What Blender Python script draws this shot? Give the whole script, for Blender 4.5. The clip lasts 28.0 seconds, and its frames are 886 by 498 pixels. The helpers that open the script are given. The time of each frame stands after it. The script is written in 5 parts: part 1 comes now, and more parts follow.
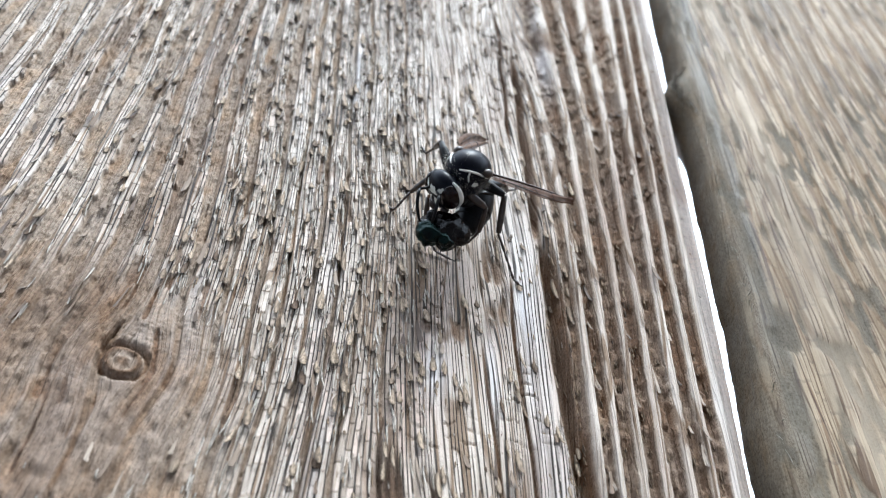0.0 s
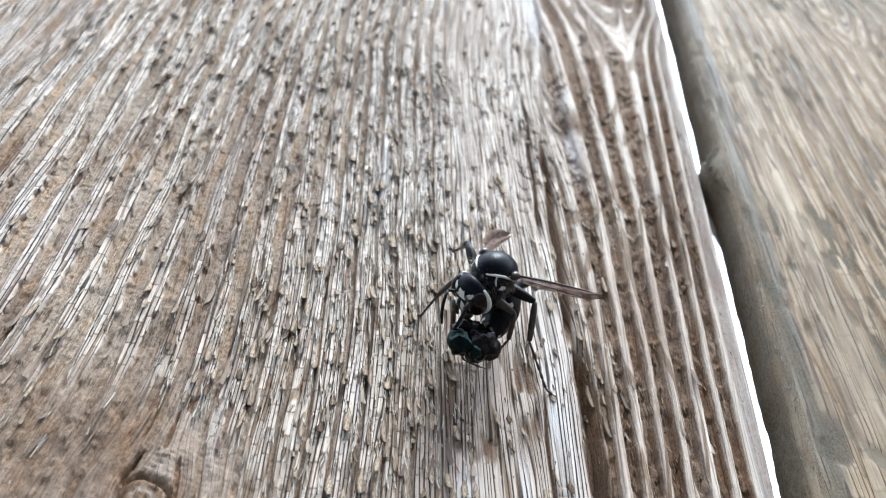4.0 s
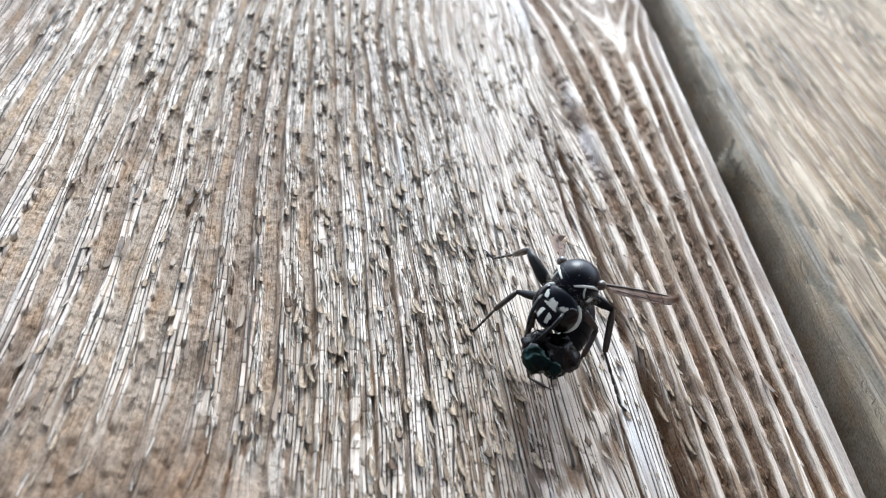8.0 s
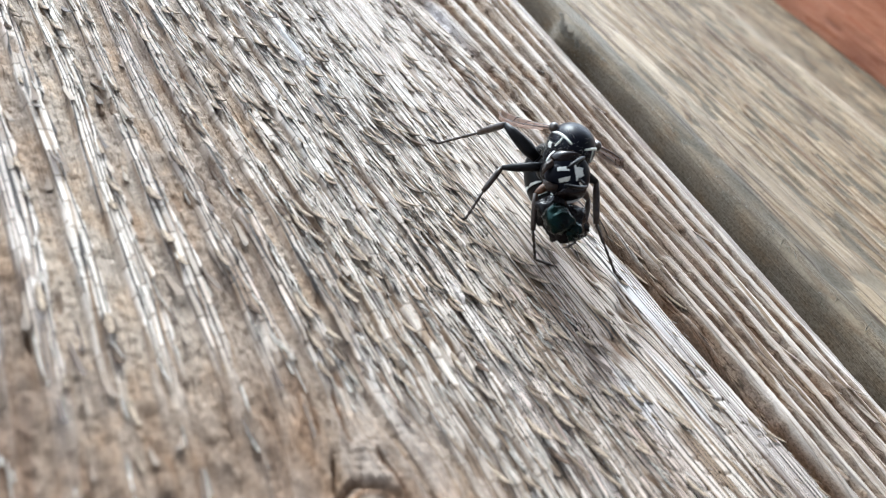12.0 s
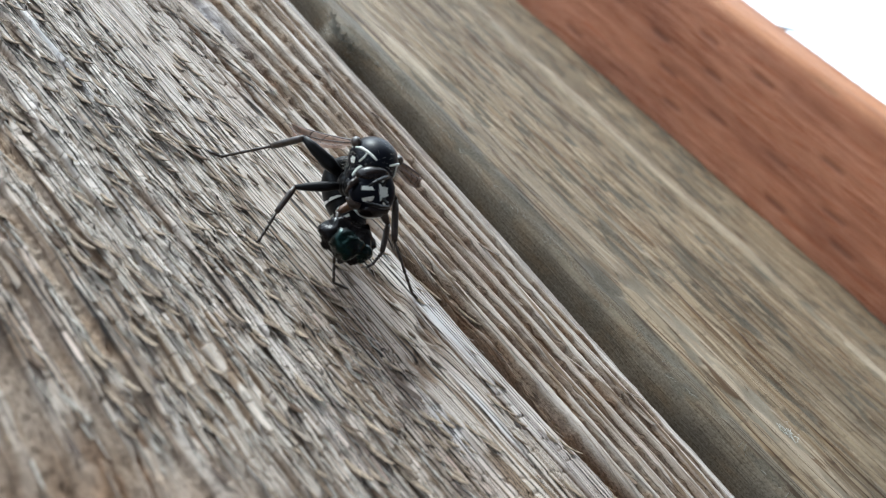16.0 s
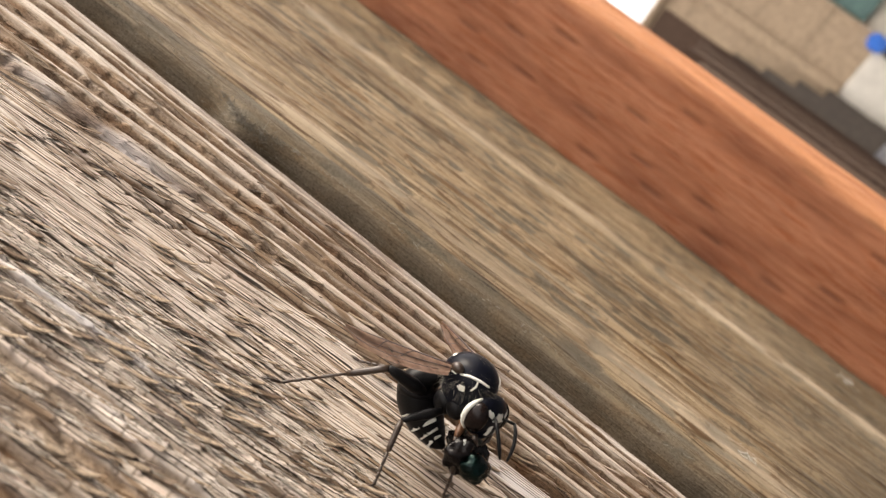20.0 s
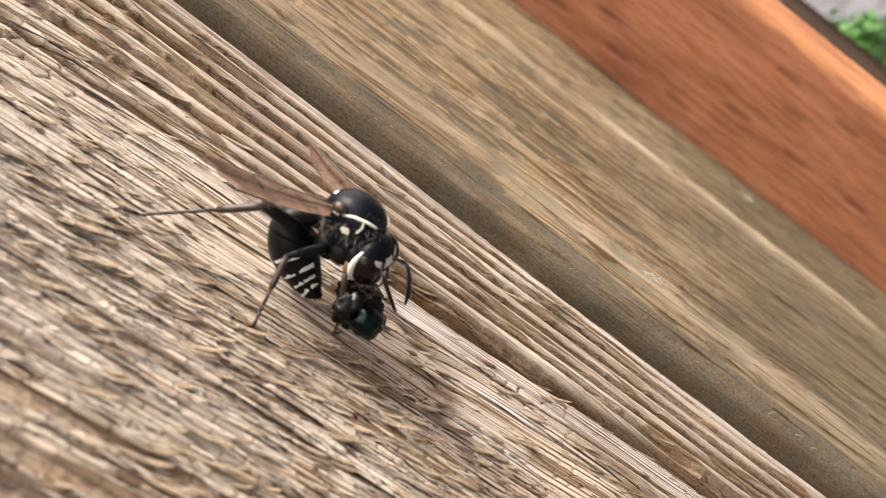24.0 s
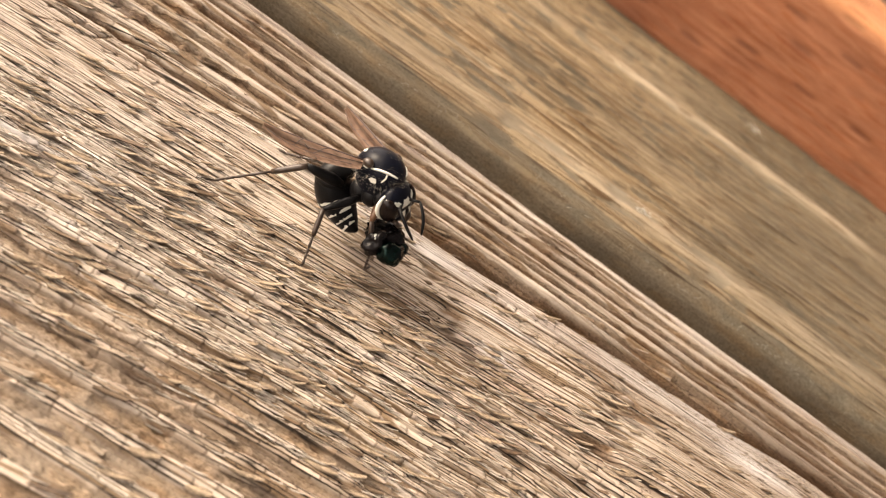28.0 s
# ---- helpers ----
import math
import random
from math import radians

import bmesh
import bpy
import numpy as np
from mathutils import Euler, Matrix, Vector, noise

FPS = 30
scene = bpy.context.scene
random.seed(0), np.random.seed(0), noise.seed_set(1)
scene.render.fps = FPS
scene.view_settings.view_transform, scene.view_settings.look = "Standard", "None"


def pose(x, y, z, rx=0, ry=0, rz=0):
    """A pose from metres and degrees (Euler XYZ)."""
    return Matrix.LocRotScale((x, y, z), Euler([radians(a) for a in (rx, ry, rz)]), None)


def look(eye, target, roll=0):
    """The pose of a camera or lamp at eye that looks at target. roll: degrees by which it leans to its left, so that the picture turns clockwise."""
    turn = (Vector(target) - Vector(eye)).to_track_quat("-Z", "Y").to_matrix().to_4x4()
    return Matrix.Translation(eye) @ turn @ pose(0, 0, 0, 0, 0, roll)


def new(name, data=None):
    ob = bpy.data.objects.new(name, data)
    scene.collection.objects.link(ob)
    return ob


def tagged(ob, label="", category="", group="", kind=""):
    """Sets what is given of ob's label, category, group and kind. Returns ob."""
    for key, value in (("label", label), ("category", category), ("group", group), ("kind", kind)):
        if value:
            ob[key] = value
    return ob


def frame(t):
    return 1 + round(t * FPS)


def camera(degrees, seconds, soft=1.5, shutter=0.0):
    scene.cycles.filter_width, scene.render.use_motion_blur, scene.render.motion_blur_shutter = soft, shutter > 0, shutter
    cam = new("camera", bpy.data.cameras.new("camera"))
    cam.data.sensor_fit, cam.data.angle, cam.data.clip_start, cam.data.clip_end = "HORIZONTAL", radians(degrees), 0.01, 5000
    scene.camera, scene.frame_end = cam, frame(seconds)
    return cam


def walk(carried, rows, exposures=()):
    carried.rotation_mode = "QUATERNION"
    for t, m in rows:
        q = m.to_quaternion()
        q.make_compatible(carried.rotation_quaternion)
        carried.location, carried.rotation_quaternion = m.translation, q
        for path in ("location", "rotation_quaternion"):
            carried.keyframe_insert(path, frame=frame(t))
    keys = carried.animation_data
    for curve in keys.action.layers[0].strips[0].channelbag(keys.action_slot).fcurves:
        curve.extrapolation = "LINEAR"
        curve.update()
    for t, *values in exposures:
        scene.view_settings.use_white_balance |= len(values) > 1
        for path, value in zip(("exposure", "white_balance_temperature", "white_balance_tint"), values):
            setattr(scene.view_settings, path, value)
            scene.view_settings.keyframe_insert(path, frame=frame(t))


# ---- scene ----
# A hornet hangs from a weathered plank fence and eats a green fly; z is up, the fence faces -y.
cam = camera(51.5, 28.0, soft=1.1)
cam.data.dof.use_dof = True
cam.data.dof.focus_distance = 0.082
cam.data.dof.aperture_fstop = 51.0

PATH = [
    (0, -0.00951, -0.05749, -0.07375, 140.156, -4.209, -13.255),
    (0.5, -0.00755, -0.05744, -0.07175, 140.670, -3.859, -13.430),
    (1, -0.00842, -0.05855, -0.07144, 140.854, -3.989, -13.002),
    (1.5, -0.00664, -0.05711, -0.06986, 141.237, -4.208, -12.834),
    (2, -0.00731, -0.05793, -0.06995, 141.779, -4.491, -12.429),
    (2.5, -0.00781, -0.05843, -0.07128, 141.867, -4.775, -12.294),
    (3, -0.00951, -0.05990, -0.07042, 142.266, -4.971, -11.699),
    (3.5, -0.01008, -0.06066, -0.06904, 142.488, -5.262, -11.380),
    (5.5, -0.01091, -0.06001, -0.06581, 142.743, -4.800, -10.927),
    (6, -0.00907, -0.05497, -0.06938, 141.919, -4.871, -12.406),
    (6.5, -0.01029, -0.05333, -0.06751, 141.605, -5.071, -12.731),
    (7, -0.00945, -0.05140, -0.07025, 141.267, -5.289, -13.151),
    (7.5, -0.00888, -0.05009, -0.07148, 141.335, -4.122, -13.495),
    (8, -0.02219, -0.05352, -0.06132, 142.704, 0.374, -12.979),
    (8.5, -0.03362, -0.04874, -0.05115, 143.605, 6.520, -14.705),
    (9, -0.04040, -0.04831, -0.04334, 144.208, 11.487, -15.756),
    (9.5, -0.04334, -0.04698, -0.04334, 144.297, 14.083, -16.816),
    (10, -0.04375, -0.04795, -0.05524, 140.574, 15.416, -18.207),
    (10.5, -0.04871, -0.04775, -0.06028, 136.506, 17.192, -20.132),
    (11, -0.05260, -0.04567, -0.05662, 135.168, 19.232, -21.644),
    (11.5, -0.05023, -0.04165, -0.05349, 135.002, 21.115, -23.285),
    (13.5, -0.05033, -0.03715, -0.04396, 129.007, 29.937, -30.602),
    (14, -0.05111, -0.03787, -0.04437, 128.250, 31.935, -33.199),
    (14.5, -0.05133, -0.03802, -0.04447, 127.591, 32.999, -35.139),
    (15, -0.05189, -0.03795, -0.04424, 126.822, 33.513, -36.799),
    (15.5, -0.05220, -0.03798, -0.04434, 126.418, 33.827, -37.805),
    (16, -0.05222, -0.03793, -0.04432, 126.196, 34.446, -38.336),
    (16.5, -0.05220, -0.03959, -0.03572, 124.864, 36.805, -39.537),
    (17, -0.05825, -0.04093, -0.02579, 120.914, 40.679, -42.953),
    (17.5, -0.05706, -0.04168, -0.02615, 114.151, 44.538, -49.526),
    (18, -0.05709, -0.04201, -0.02678, 110.742, 46.376, -52.873),
    (18.5, -0.05608, -0.04140, -0.02661, 109.721, 46.490, -52.168),
    (19, -0.05499, -0.04087, -0.02648, 109.354, 46.550, -51.458),
    (19.5, -0.05789, -0.04520, -0.02079, 107.764, 48.021, -52.463),
    (20, -0.06508, -0.04368, -0.00294, 102.020, 51.224, -57.857),
    (20.5, -0.06251, -0.04276, -0.00346, 93.755, 52.303, -63.250),
    (21, -0.05914, -0.04085, -0.00329, 87.149, 52.437, -66.570),
    (21.5, -0.05720, -0.03974, -0.00275, 82.559, 51.499, -69.046),
    (23.5, -0.05873, -0.04092, -0.00353, 83.052, 52.409, -70.528),
    (24, -0.05713, -0.04021, -0.00373, 83.679, 52.764, -67.453),
    (24.5, -0.05647, -0.04001, -0.00397, 85.187, 53.094, -65.214),
    (25, -0.05623, -0.03998, -0.00414, 86.068, 53.466, -64.029),
    (25.5, -0.05594, -0.04003, -0.00455, 85.760, 53.859, -63.829),
    (26, -0.05523, -0.03993, -0.00477, 83.981, 54.211, -64.660),
    (26.5, -0.05436, -0.03891, -0.00461, 82.662, 53.790, -64.230),
    (27, -0.06420, -0.04722, -0.00893, 83.387, 53.604, -61.684),
    (27.5, -0.06806, -0.05159, -0.00199, 82.628, 54.114, -62.198),
    (28, -0.07077, -0.05339, -0.00388, 82.656, 53.952, -62.149),
]

walk(cam, [(row[0], pose(*row[1:])) for row in PATH],
     exposures=[(0, 1.57, 5500, 3), (6, 1.57, 5500, 3), (8, 1.72, 5500, 3), (11, 1.93, 5550, 3), (13.5, 1.54, 5450, 1), (16, 1.29, 5550, 0), (17, 1.19, 5700, 1), (18, 1.06, 6950, 8), (18.5, 1.19, 7000, 9), (20, 1.43, 7300, 12), (25, 1.76, 7300, 13), (28, 1.78, 8400, 15)])

# ---- light: an open, hazy sky and a soft sun high in front of the fence ----
SUN_FROM = Vector((0.09, -0.48, 0.86)).normalized()
world = bpy.data.worlds.new("sky")
scene.world = world
world.use_nodes = True
sky = world.node_tree.nodes.new("ShaderNodeTexSky")
sky.sky_type, sky.sun_disc = "NISHITA", False
sky.sun_elevation, sky.sun_rotation = math.asin(SUN_FROM.z), math.atan2(SUN_FROM.x, SUN_FROM.y)
sky.air_density, sky.dust_density, sky.ozone_density = 1.0, 6.0, 1.0
ground_glow = world.node_tree.nodes["Background"]
ground_glow.inputs["Strength"].default_value = 0.15
cloud = world.node_tree.nodes.new("ShaderNodeMix")      # high white overcast, through which little blue shows
cloud.data_type = "RGBA"
cloud.inputs[0].default_value = 0.85
up = world.node_tree.nodes.new("ShaderNodeTexCoord")
height = world.node_tree.nodes.new("ShaderNodeSeparateXYZ")
dome = world.node_tree.nodes.new("ShaderNodeValToRGB")      # an overcast sky is three times as bright overhead as at the horizon
dome.color_ramp.elements[0].color, dome.color_ramp.elements[1].color = (0.42, 0.42, 0.43, 1), (1.25, 1.25, 1.28, 1)
bright = world.node_tree.nodes.new("ShaderNodeMix")
bright.data_type, bright.blend_type = "RGBA", "MULTIPLY"
bright.inputs[0].default_value = 1.0
bright.inputs[7].default_value = (9.6, 9.6, 9.8, 1)
world.node_tree.links.new(up.outputs["Generated"], height.inputs[0])
world.node_tree.links.new(height.outputs["Z"], dome.inputs[0])
world.node_tree.links.new(dome.outputs[0], bright.inputs[6])
world.node_tree.links.new(bright.outputs[2], cloud.inputs[7])
world.node_tree.links.new(sky.outputs[0], cloud.inputs[6])
world.node_tree.links.new(cloud.outputs[2], ground_glow.inputs["Color"])
sun = new("sun", bpy.data.lights.new("sun", "SUN"))
sun.data.energy, sun.data.angle, sun.data.color = 1.7, radians(20), (1.0, 0.95, 0.88)
sun.matrix_world = look(SUN_FROM * 3, (0, 0, 0))

MM = 0.001


# ---- materials ----
def nodes_of(name):
    mat = bpy.data.materials.new(name)
    mat.use_nodes = True
    nt = mat.node_tree
    return mat, nt.nodes, nt.links, nt.nodes["Principled BSDF"]


def attr(nodes, name):
    n = nodes.new("ShaderNodeAttribute")
    n.attribute_name = name
    return n.outputs["Fac"]


def mix(nodes, links, fac, a, b, mode="MIX"):
    n = nodes.new("ShaderNodeMix")
    n.data_type, n.blend_type = "RGBA", mode
    for socket, value in ((n.inputs[0], fac), (n.inputs[6], a), (n.inputs[7], b)):
        if isinstance(value, (int, float)):
            socket.default_value = value
        elif isinstance(value, tuple):
            socket.default_value = (*value, 1)
        else:
            links.new(value, socket)
    return n.outputs[2]


def grain_noise(nodes, links, scale, stretch, detail=4.0, rough=0.6):
    """Noise drawn out along z, in object space; scale in cells a metre."""
    tc, mp, nz = (nodes.new("ShaderNodeTexCoord"), nodes.new("ShaderNodeMapping"), nodes.new("ShaderNodeTexNoise"))
    links.new(tc.outputs["Object"], mp.inputs["Vector"])
    mp.inputs["Scale"].default_value = (scale, scale, scale / stretch)
    links.new(mp.outputs[0], nz.inputs["Vector"])
    nz.inputs["Scale"].default_value, nz.inputs["Detail"].default_value, nz.inputs["Roughness"].default_value = 1.0, detail, rough
    return nz.outputs["Fac"]


def ramp(nodes, links, fac, *stops):
    n = nodes.new("ShaderNodeValToRGB")
    while len(n.color_ramp.elements) < len(stops):
        n.color_ramp.elements.new(0.5)
    for e, (at, c) in zip(n.color_ramp.elements, stops):
        e.position, e.color = at, (c, c, c, 1) if isinstance(c, (int, float)) else (*c, 1)
    links.new(fac, n.inputs[0])
    return n.outputs[0]


def along_grain(nodes, links, across, length, detail=3.0, rough=0.55, seed=0.0):
    """Noise that follows the rings of a plank: cells of the given width and length in mm."""
    ring, tc, sep, comb, nz = (nodes.new("ShaderNodeAttribute"), nodes.new("ShaderNodeTexCoord"), nodes.new("ShaderNodeSeparateXYZ"),
                               nodes.new("ShaderNodeCombineXYZ"), nodes.new("ShaderNodeTexNoise"))
    ring.attribute_name = "ring"
    links.new(tc.outputs["Object"], sep.inputs[0])
    for source, k, socket in ((ring.outputs["Fac"], 1 / across, 0), (sep.outputs["Z"], 1000 / length, 2)):
        m = nodes.new("ShaderNodeMath")
        m.operation = "MULTIPLY"
        m.inputs[1].default_value = k
        links.new(source, m.inputs[0])
        links.new(m.outputs[0], comb.inputs[socket])
    comb.inputs[1].default_value = seed
    links.new(comb.outputs[0], nz.inputs["Vector"])
    nz.inputs["Scale"].default_value, nz.inputs["Detail"].default_value, nz.inputs["Roughness"].default_value = 1.0, detail, rough
    return nz.outputs["Fac"]


def math_node(nodes, links, op, *values):
    n = nodes.new("ShaderNodeMath")
    n.operation = op
    for socket, v in zip(n.inputs, values):
        if isinstance(v, (int, float)):
            socket.default_value = v
        else:
            links.new(v, socket)
    return n.outputs[0]


def pore_lines(nodes, links, spacing, wobble, length, seed):
    """1 on wood, 0 in thin dark lines along the grain, at the given spacing in mm, which start and end every so often."""
    ring = attr(nodes, "ring")
    sway = along_grain(nodes, links, wobble, 30, 2, 0.5, seed)
    phase = math_node(nodes, links, "FRACT", math_node(nodes, links, "ADD", math_node(nodes, links, "MULTIPLY", ring, 1 / spacing), math_node(nodes, links, "MULTIPLY", sway, 5.0)))
    line = ramp(nodes, links, phase, (0.0, 0.0), (0.16, 0.0), (0.24, 1.0), (0.90, 1.0), (0.96, 0.0))
    gate = ramp(nodes, links, along_grain(nodes, links, spacing * 1.3, length, 1, 0.5, seed + 5), (0.56, 0.0), (0.68, 1.0))
    return mix(nodes, links, gate, line, (1.0, 1.0, 1.0))


def broken_fibres(nodes, links, spacing, length, seed):
    """Single fibres along the grain, each broken into pieces: a tone for each piece (0..1), 0 in the nick at a piece's lower end and
    1 elsewhere, and how high the piece has curled up."""
    def cell(*where):
        n = nodes.new("ShaderNodeTexWhiteNoise")
        n.noise_dimensions = "2D"
        c = nodes.new("ShaderNodeCombineXYZ")
        for socket, v in zip(c.inputs, where):
            if isinstance(v, float):
                socket.default_value = v
            else:
                links.new(v, socket)
        links.new(c.outputs[0], n.inputs["Vector"])
        return n.outputs["Value"]

    m = lambda op, *v: math_node(nodes, links, op, *v)
    place, axes = nodes.new("ShaderNodeTexCoord"), nodes.new("ShaderNodeSeparateXYZ")
    links.new(place.outputs["Object"], axes.inputs[0])
    sway = along_grain(nodes, links, 1.5, 30, 2, 0.5, seed)
    q = m("ADD", m("MULTIPLY", attr(nodes, "ring"), 1 / spacing), m("MULTIPLY", sway, 5.0))
    own = m("FLOOR", q)
    off = m("ABSOLUTE", m("SUBTRACT", m("FRACT", q), 0.5))
    saw = m("ADD", m("ADD", m("MULTIPLY", axes.outputs["Z"], 1000 / length), m("MULTIPLY", cell(own, seed), 9.0)), m("MULTIPLY", off, -0.10))
    tone = cell(own, m("FLOOR", saw))
    along = m("FRACT", saw)
    nick = ramp(nodes, links, along, (0.0, 0.0), (0.05, 0.0), (0.10, 1.0))
    curl = m("MULTIPLY", tone, m("POWER", m("SUBTRACT", 1.0, along), 2.0))
    return tone, nick, curl


def wood(name, late, early, fresh, pale, bump=0.7, lines=0.10, splits=0.10, rough=0.6, spec=0.5, spacing=0.40, streak=0.6, broken=0.0, piece_length=2.6, dull=0.60):
    """Weathered softwood: light raised late wood with thin dark pore lines, gritty brown early wood, stains and bleached spots."""
    mat, nodes, links, bsdf = nodes_of(name)
    hard = attr(nodes, "late")
    fibre = along_grain(nodes, links, 0.16, 5, 3)
    grit = grain_noise(nodes, links, 4200, 1.3, 4, 0.7)
    bundle = along_grain(nodes, links, 1.3, 16, 3, 0.6, 3.1)
    fine, coarse = pore_lines(nodes, links, spacing, 1.5, 14, 7.3), pore_lines(nodes, links, 1.35, 3.0, 22, 17.9)
    wide, blotch = grain_noise(nodes, links, 90, 3, 3), grain_noise(nodes, links, 420, 2.5, 3)
    dark = tuple(lines * q for q in (1.0, 0.75, 0.55))
    fine_tone, coarse_tone = mix(nodes, links, fine, dark, (1.0, 1.0, 1.0)), mix(nodes, links, coarse, (splits, splits * 0.8, splits * 0.6), (1.0, 1.0, 1.0))
    soft_tone = mix(nodes, links, 1.0, ramp(nodes, links, grit, (0.32, (0.50, 0.45, 0.40)), (0.50, 1.0), (0.70, 1.30)), ramp(nodes, links, blotch, (0.34, (1.06, 0.95, 0.82)), (0.50, 1.0), (0.64, (0.97, 1.0, 1.05))), "MULTIPLY")
    hard_tone = mix(nodes, links, 1.0, ramp(nodes, links, fibre, (0.34, (streak, streak * 0.92, streak * 0.84)), (0.52, 1.0)), coarse_tone, "MULTIPLY")
    if broken:
        torn = attr(nodes, "torn")
        tone, nick, curl = broken_fibres(nodes, links, spacing, piece_length, 7.3)
        piece = mix(nodes, links, 1.0, ramp(nodes, links, tone, (0.0, (dull, dull * 0.93, dull * 0.85)), (0.35, 0.86), (1.0, 1.10)), mix(nodes, links, nick, (1 - broken, 1 - broken * 1.06, 1 - broken * 1.12), (1.0, 1.0, 1.0)), "MULTIPLY")
        hard_tone = mix(nodes, links, torn, hard_tone, mix(nodes, links, 1.0, hard_tone, piece, "MULTIPLY"))
    base = mix(nodes, links, 1.0, early, soft_tone, "MULTIPLY")
    top = mix(nodes, links, 1.0, mix(nodes, links, ramp(nodes, links, bundle, (0.40, 0.22), (0.58, 0.0)), late, early), hard_tone, "MULTIPLY")
    col = mix(nodes, links, ramp(nodes, links, hard, (0.12, 0.0), (0.62, 1.0)), base, top)
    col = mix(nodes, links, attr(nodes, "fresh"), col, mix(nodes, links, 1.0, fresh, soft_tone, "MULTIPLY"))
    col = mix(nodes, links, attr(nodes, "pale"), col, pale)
    lined = mix(nodes, links, math_node(nodes, links, "MULTIPLY", ramp(nodes, links, hard, (0.30, 0.0), (0.65, 1.0)), math_node(nodes, links, "SUBTRACT", 1.0, attr(nodes, "plainer"))), (1.0, 1.0, 1.0), fine_tone)
    col = mix(nodes, links, 1.0, col, lined, "MULTIPLY")
    col = mix(nodes, links, ramp(nodes, links, wide, (0.45, 0.0), (0.68, 0.45)), col, fresh, "OVERLAY")
    links.new(col, bsdf.inputs["Base Color"])
    links.new(ramp(nodes, links, hard, (0.2, min(1.0, rough + 0.2)), (0.7, rough)), bsdf.inputs["Roughness"])
    bsdf.inputs["Specular IOR Level"].default_value = spec
    total = math_node(nodes, links, "ADD", math_node(nodes, links, "ADD", fibre, math_node(nodes, links, "MULTIPLY", grit, 0.9)), fine)
    bmp = nodes.new("ShaderNodeBump")
    bmp.inputs["Strength"].default_value, bmp.inputs["Distance"].default_value = bump, 0.00015
    if broken:
        total = math_node(nodes, links, "ADD", total, math_node(nodes, links, "MULTIPLY", math_node(nodes, links, "MULTIPLY", curl, torn), 2.4))
    links.new(total, bmp.inputs["Height"])
    links.new(bmp.outputs[0], bsdf.inputs["Normal"])
    return mat


def plain(name, colour, rough=0.5, metal=0.0, spread=0.25, cell=900.0, bump=0.2, coat=0.0, stretch=1.0, spec=0.5):
    """A surface with fine mottling and relief."""
    mat, nodes, links, bsdf = nodes_of(name)
    nz = grain_noise(nodes, links, cell, stretch, 4)
    dark = tuple(c * (1 - spread) for c in colour)
    light = tuple(min(1, c * (1 + spread)) for c in colour)
    links.new(ramp(nodes, links, nz, (0.3, dark), (0.7, light)), bsdf.inputs["Base Color"])
    bsdf.inputs["Roughness"].default_value, bsdf.inputs["Metallic"].default_value = rough, metal
    bsdf.inputs["Specular IOR Level"].default_value = spec
    bsdf.inputs["Coat Weight"].default_value, bsdf.inputs["Coat Roughness"].default_value = coat, 0.15
    bmp = nodes.new("ShaderNodeBump")
    bmp.inputs["Strength"].default_value, bmp.inputs["Distance"].default_value = bump, 0.3 / cell
    links.new(nz, bmp.inputs["Height"])
    links.new(bmp.outputs[0], bsdf.inputs["Normal"])
    return mat


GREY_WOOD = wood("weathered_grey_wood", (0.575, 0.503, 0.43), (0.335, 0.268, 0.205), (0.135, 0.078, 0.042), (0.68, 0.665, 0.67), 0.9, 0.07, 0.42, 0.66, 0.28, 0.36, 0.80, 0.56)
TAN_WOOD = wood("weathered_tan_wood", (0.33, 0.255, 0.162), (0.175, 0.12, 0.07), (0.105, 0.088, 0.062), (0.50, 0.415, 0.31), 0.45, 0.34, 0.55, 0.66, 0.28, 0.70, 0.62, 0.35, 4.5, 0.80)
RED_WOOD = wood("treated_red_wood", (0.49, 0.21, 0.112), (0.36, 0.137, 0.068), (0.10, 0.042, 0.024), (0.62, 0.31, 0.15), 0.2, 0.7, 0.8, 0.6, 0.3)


def fibre_material(name, dark, light):
    """Loose wood fibres, each of its own tone, streaked along its length."""
    mat, nodes, links, bsdf = nodes_of(name)
    geo = nodes.new("ShaderNodeNewGeometry")
    tone = ramp(nodes, links, geo.outputs["Random Per Island"], (0.0, dark), (0.35, tuple((p + 2 * q) / 3 for p, q in zip(dark, light))), (1.0, light))
    streak = grain_noise(nodes, links, 9000, 25, 2)
    links.new(mix(nodes, links, 1.0, tone, ramp(nodes, links, streak, (0.38, 0.45), (0.55, 1.0)), "MULTIPLY"), bsdf.inputs["Base Color"])
    bsdf.inputs["Roughness"].default_value = 0.85
    bsdf.inputs["Specular IOR Level"].default_value = 0.25
    return mat


SPLINTER = fibre_material("splinter_fibre", (0.22, 0.18, 0.14), (0.53, 0.475, 0.41))
FLAP = fibre_material("torn_flap", (0.085, 0.052, 0.032), (0.36, 0.28, 0.20))
BROWN_SPLINTER = fibre_material("brown_splinter_fibre", (0.05, 0.03, 0.02), (0.26, 0.185, 0.115))


def chip_material():
    """Torn chips, from fresh brown to grey, each of its own tone."""
    mat, nodes, links, bsdf = nodes_of("torn_chip")
    info = nodes.new("ShaderNodeObjectInfo")
    tone = ramp(nodes, links, info.outputs["Random"], (0.0, (0.05, 0.03, 0.02)), (0.5, (0.13, 0.085, 0.052)), (1.0, (0.30, 0.24, 0.185)))
    streak = grain_noise(nodes, links, 7000, 20, 2)
    links.new(mix(nodes, links, 1.0, tone, ramp(nodes, links, streak, (0.38, 0.4), (0.55, 1.0)), "MULTIPLY"), bsdf.inputs["Base Color"])
    bsdf.inputs["Roughness"].default_value = 0.8
    return mat


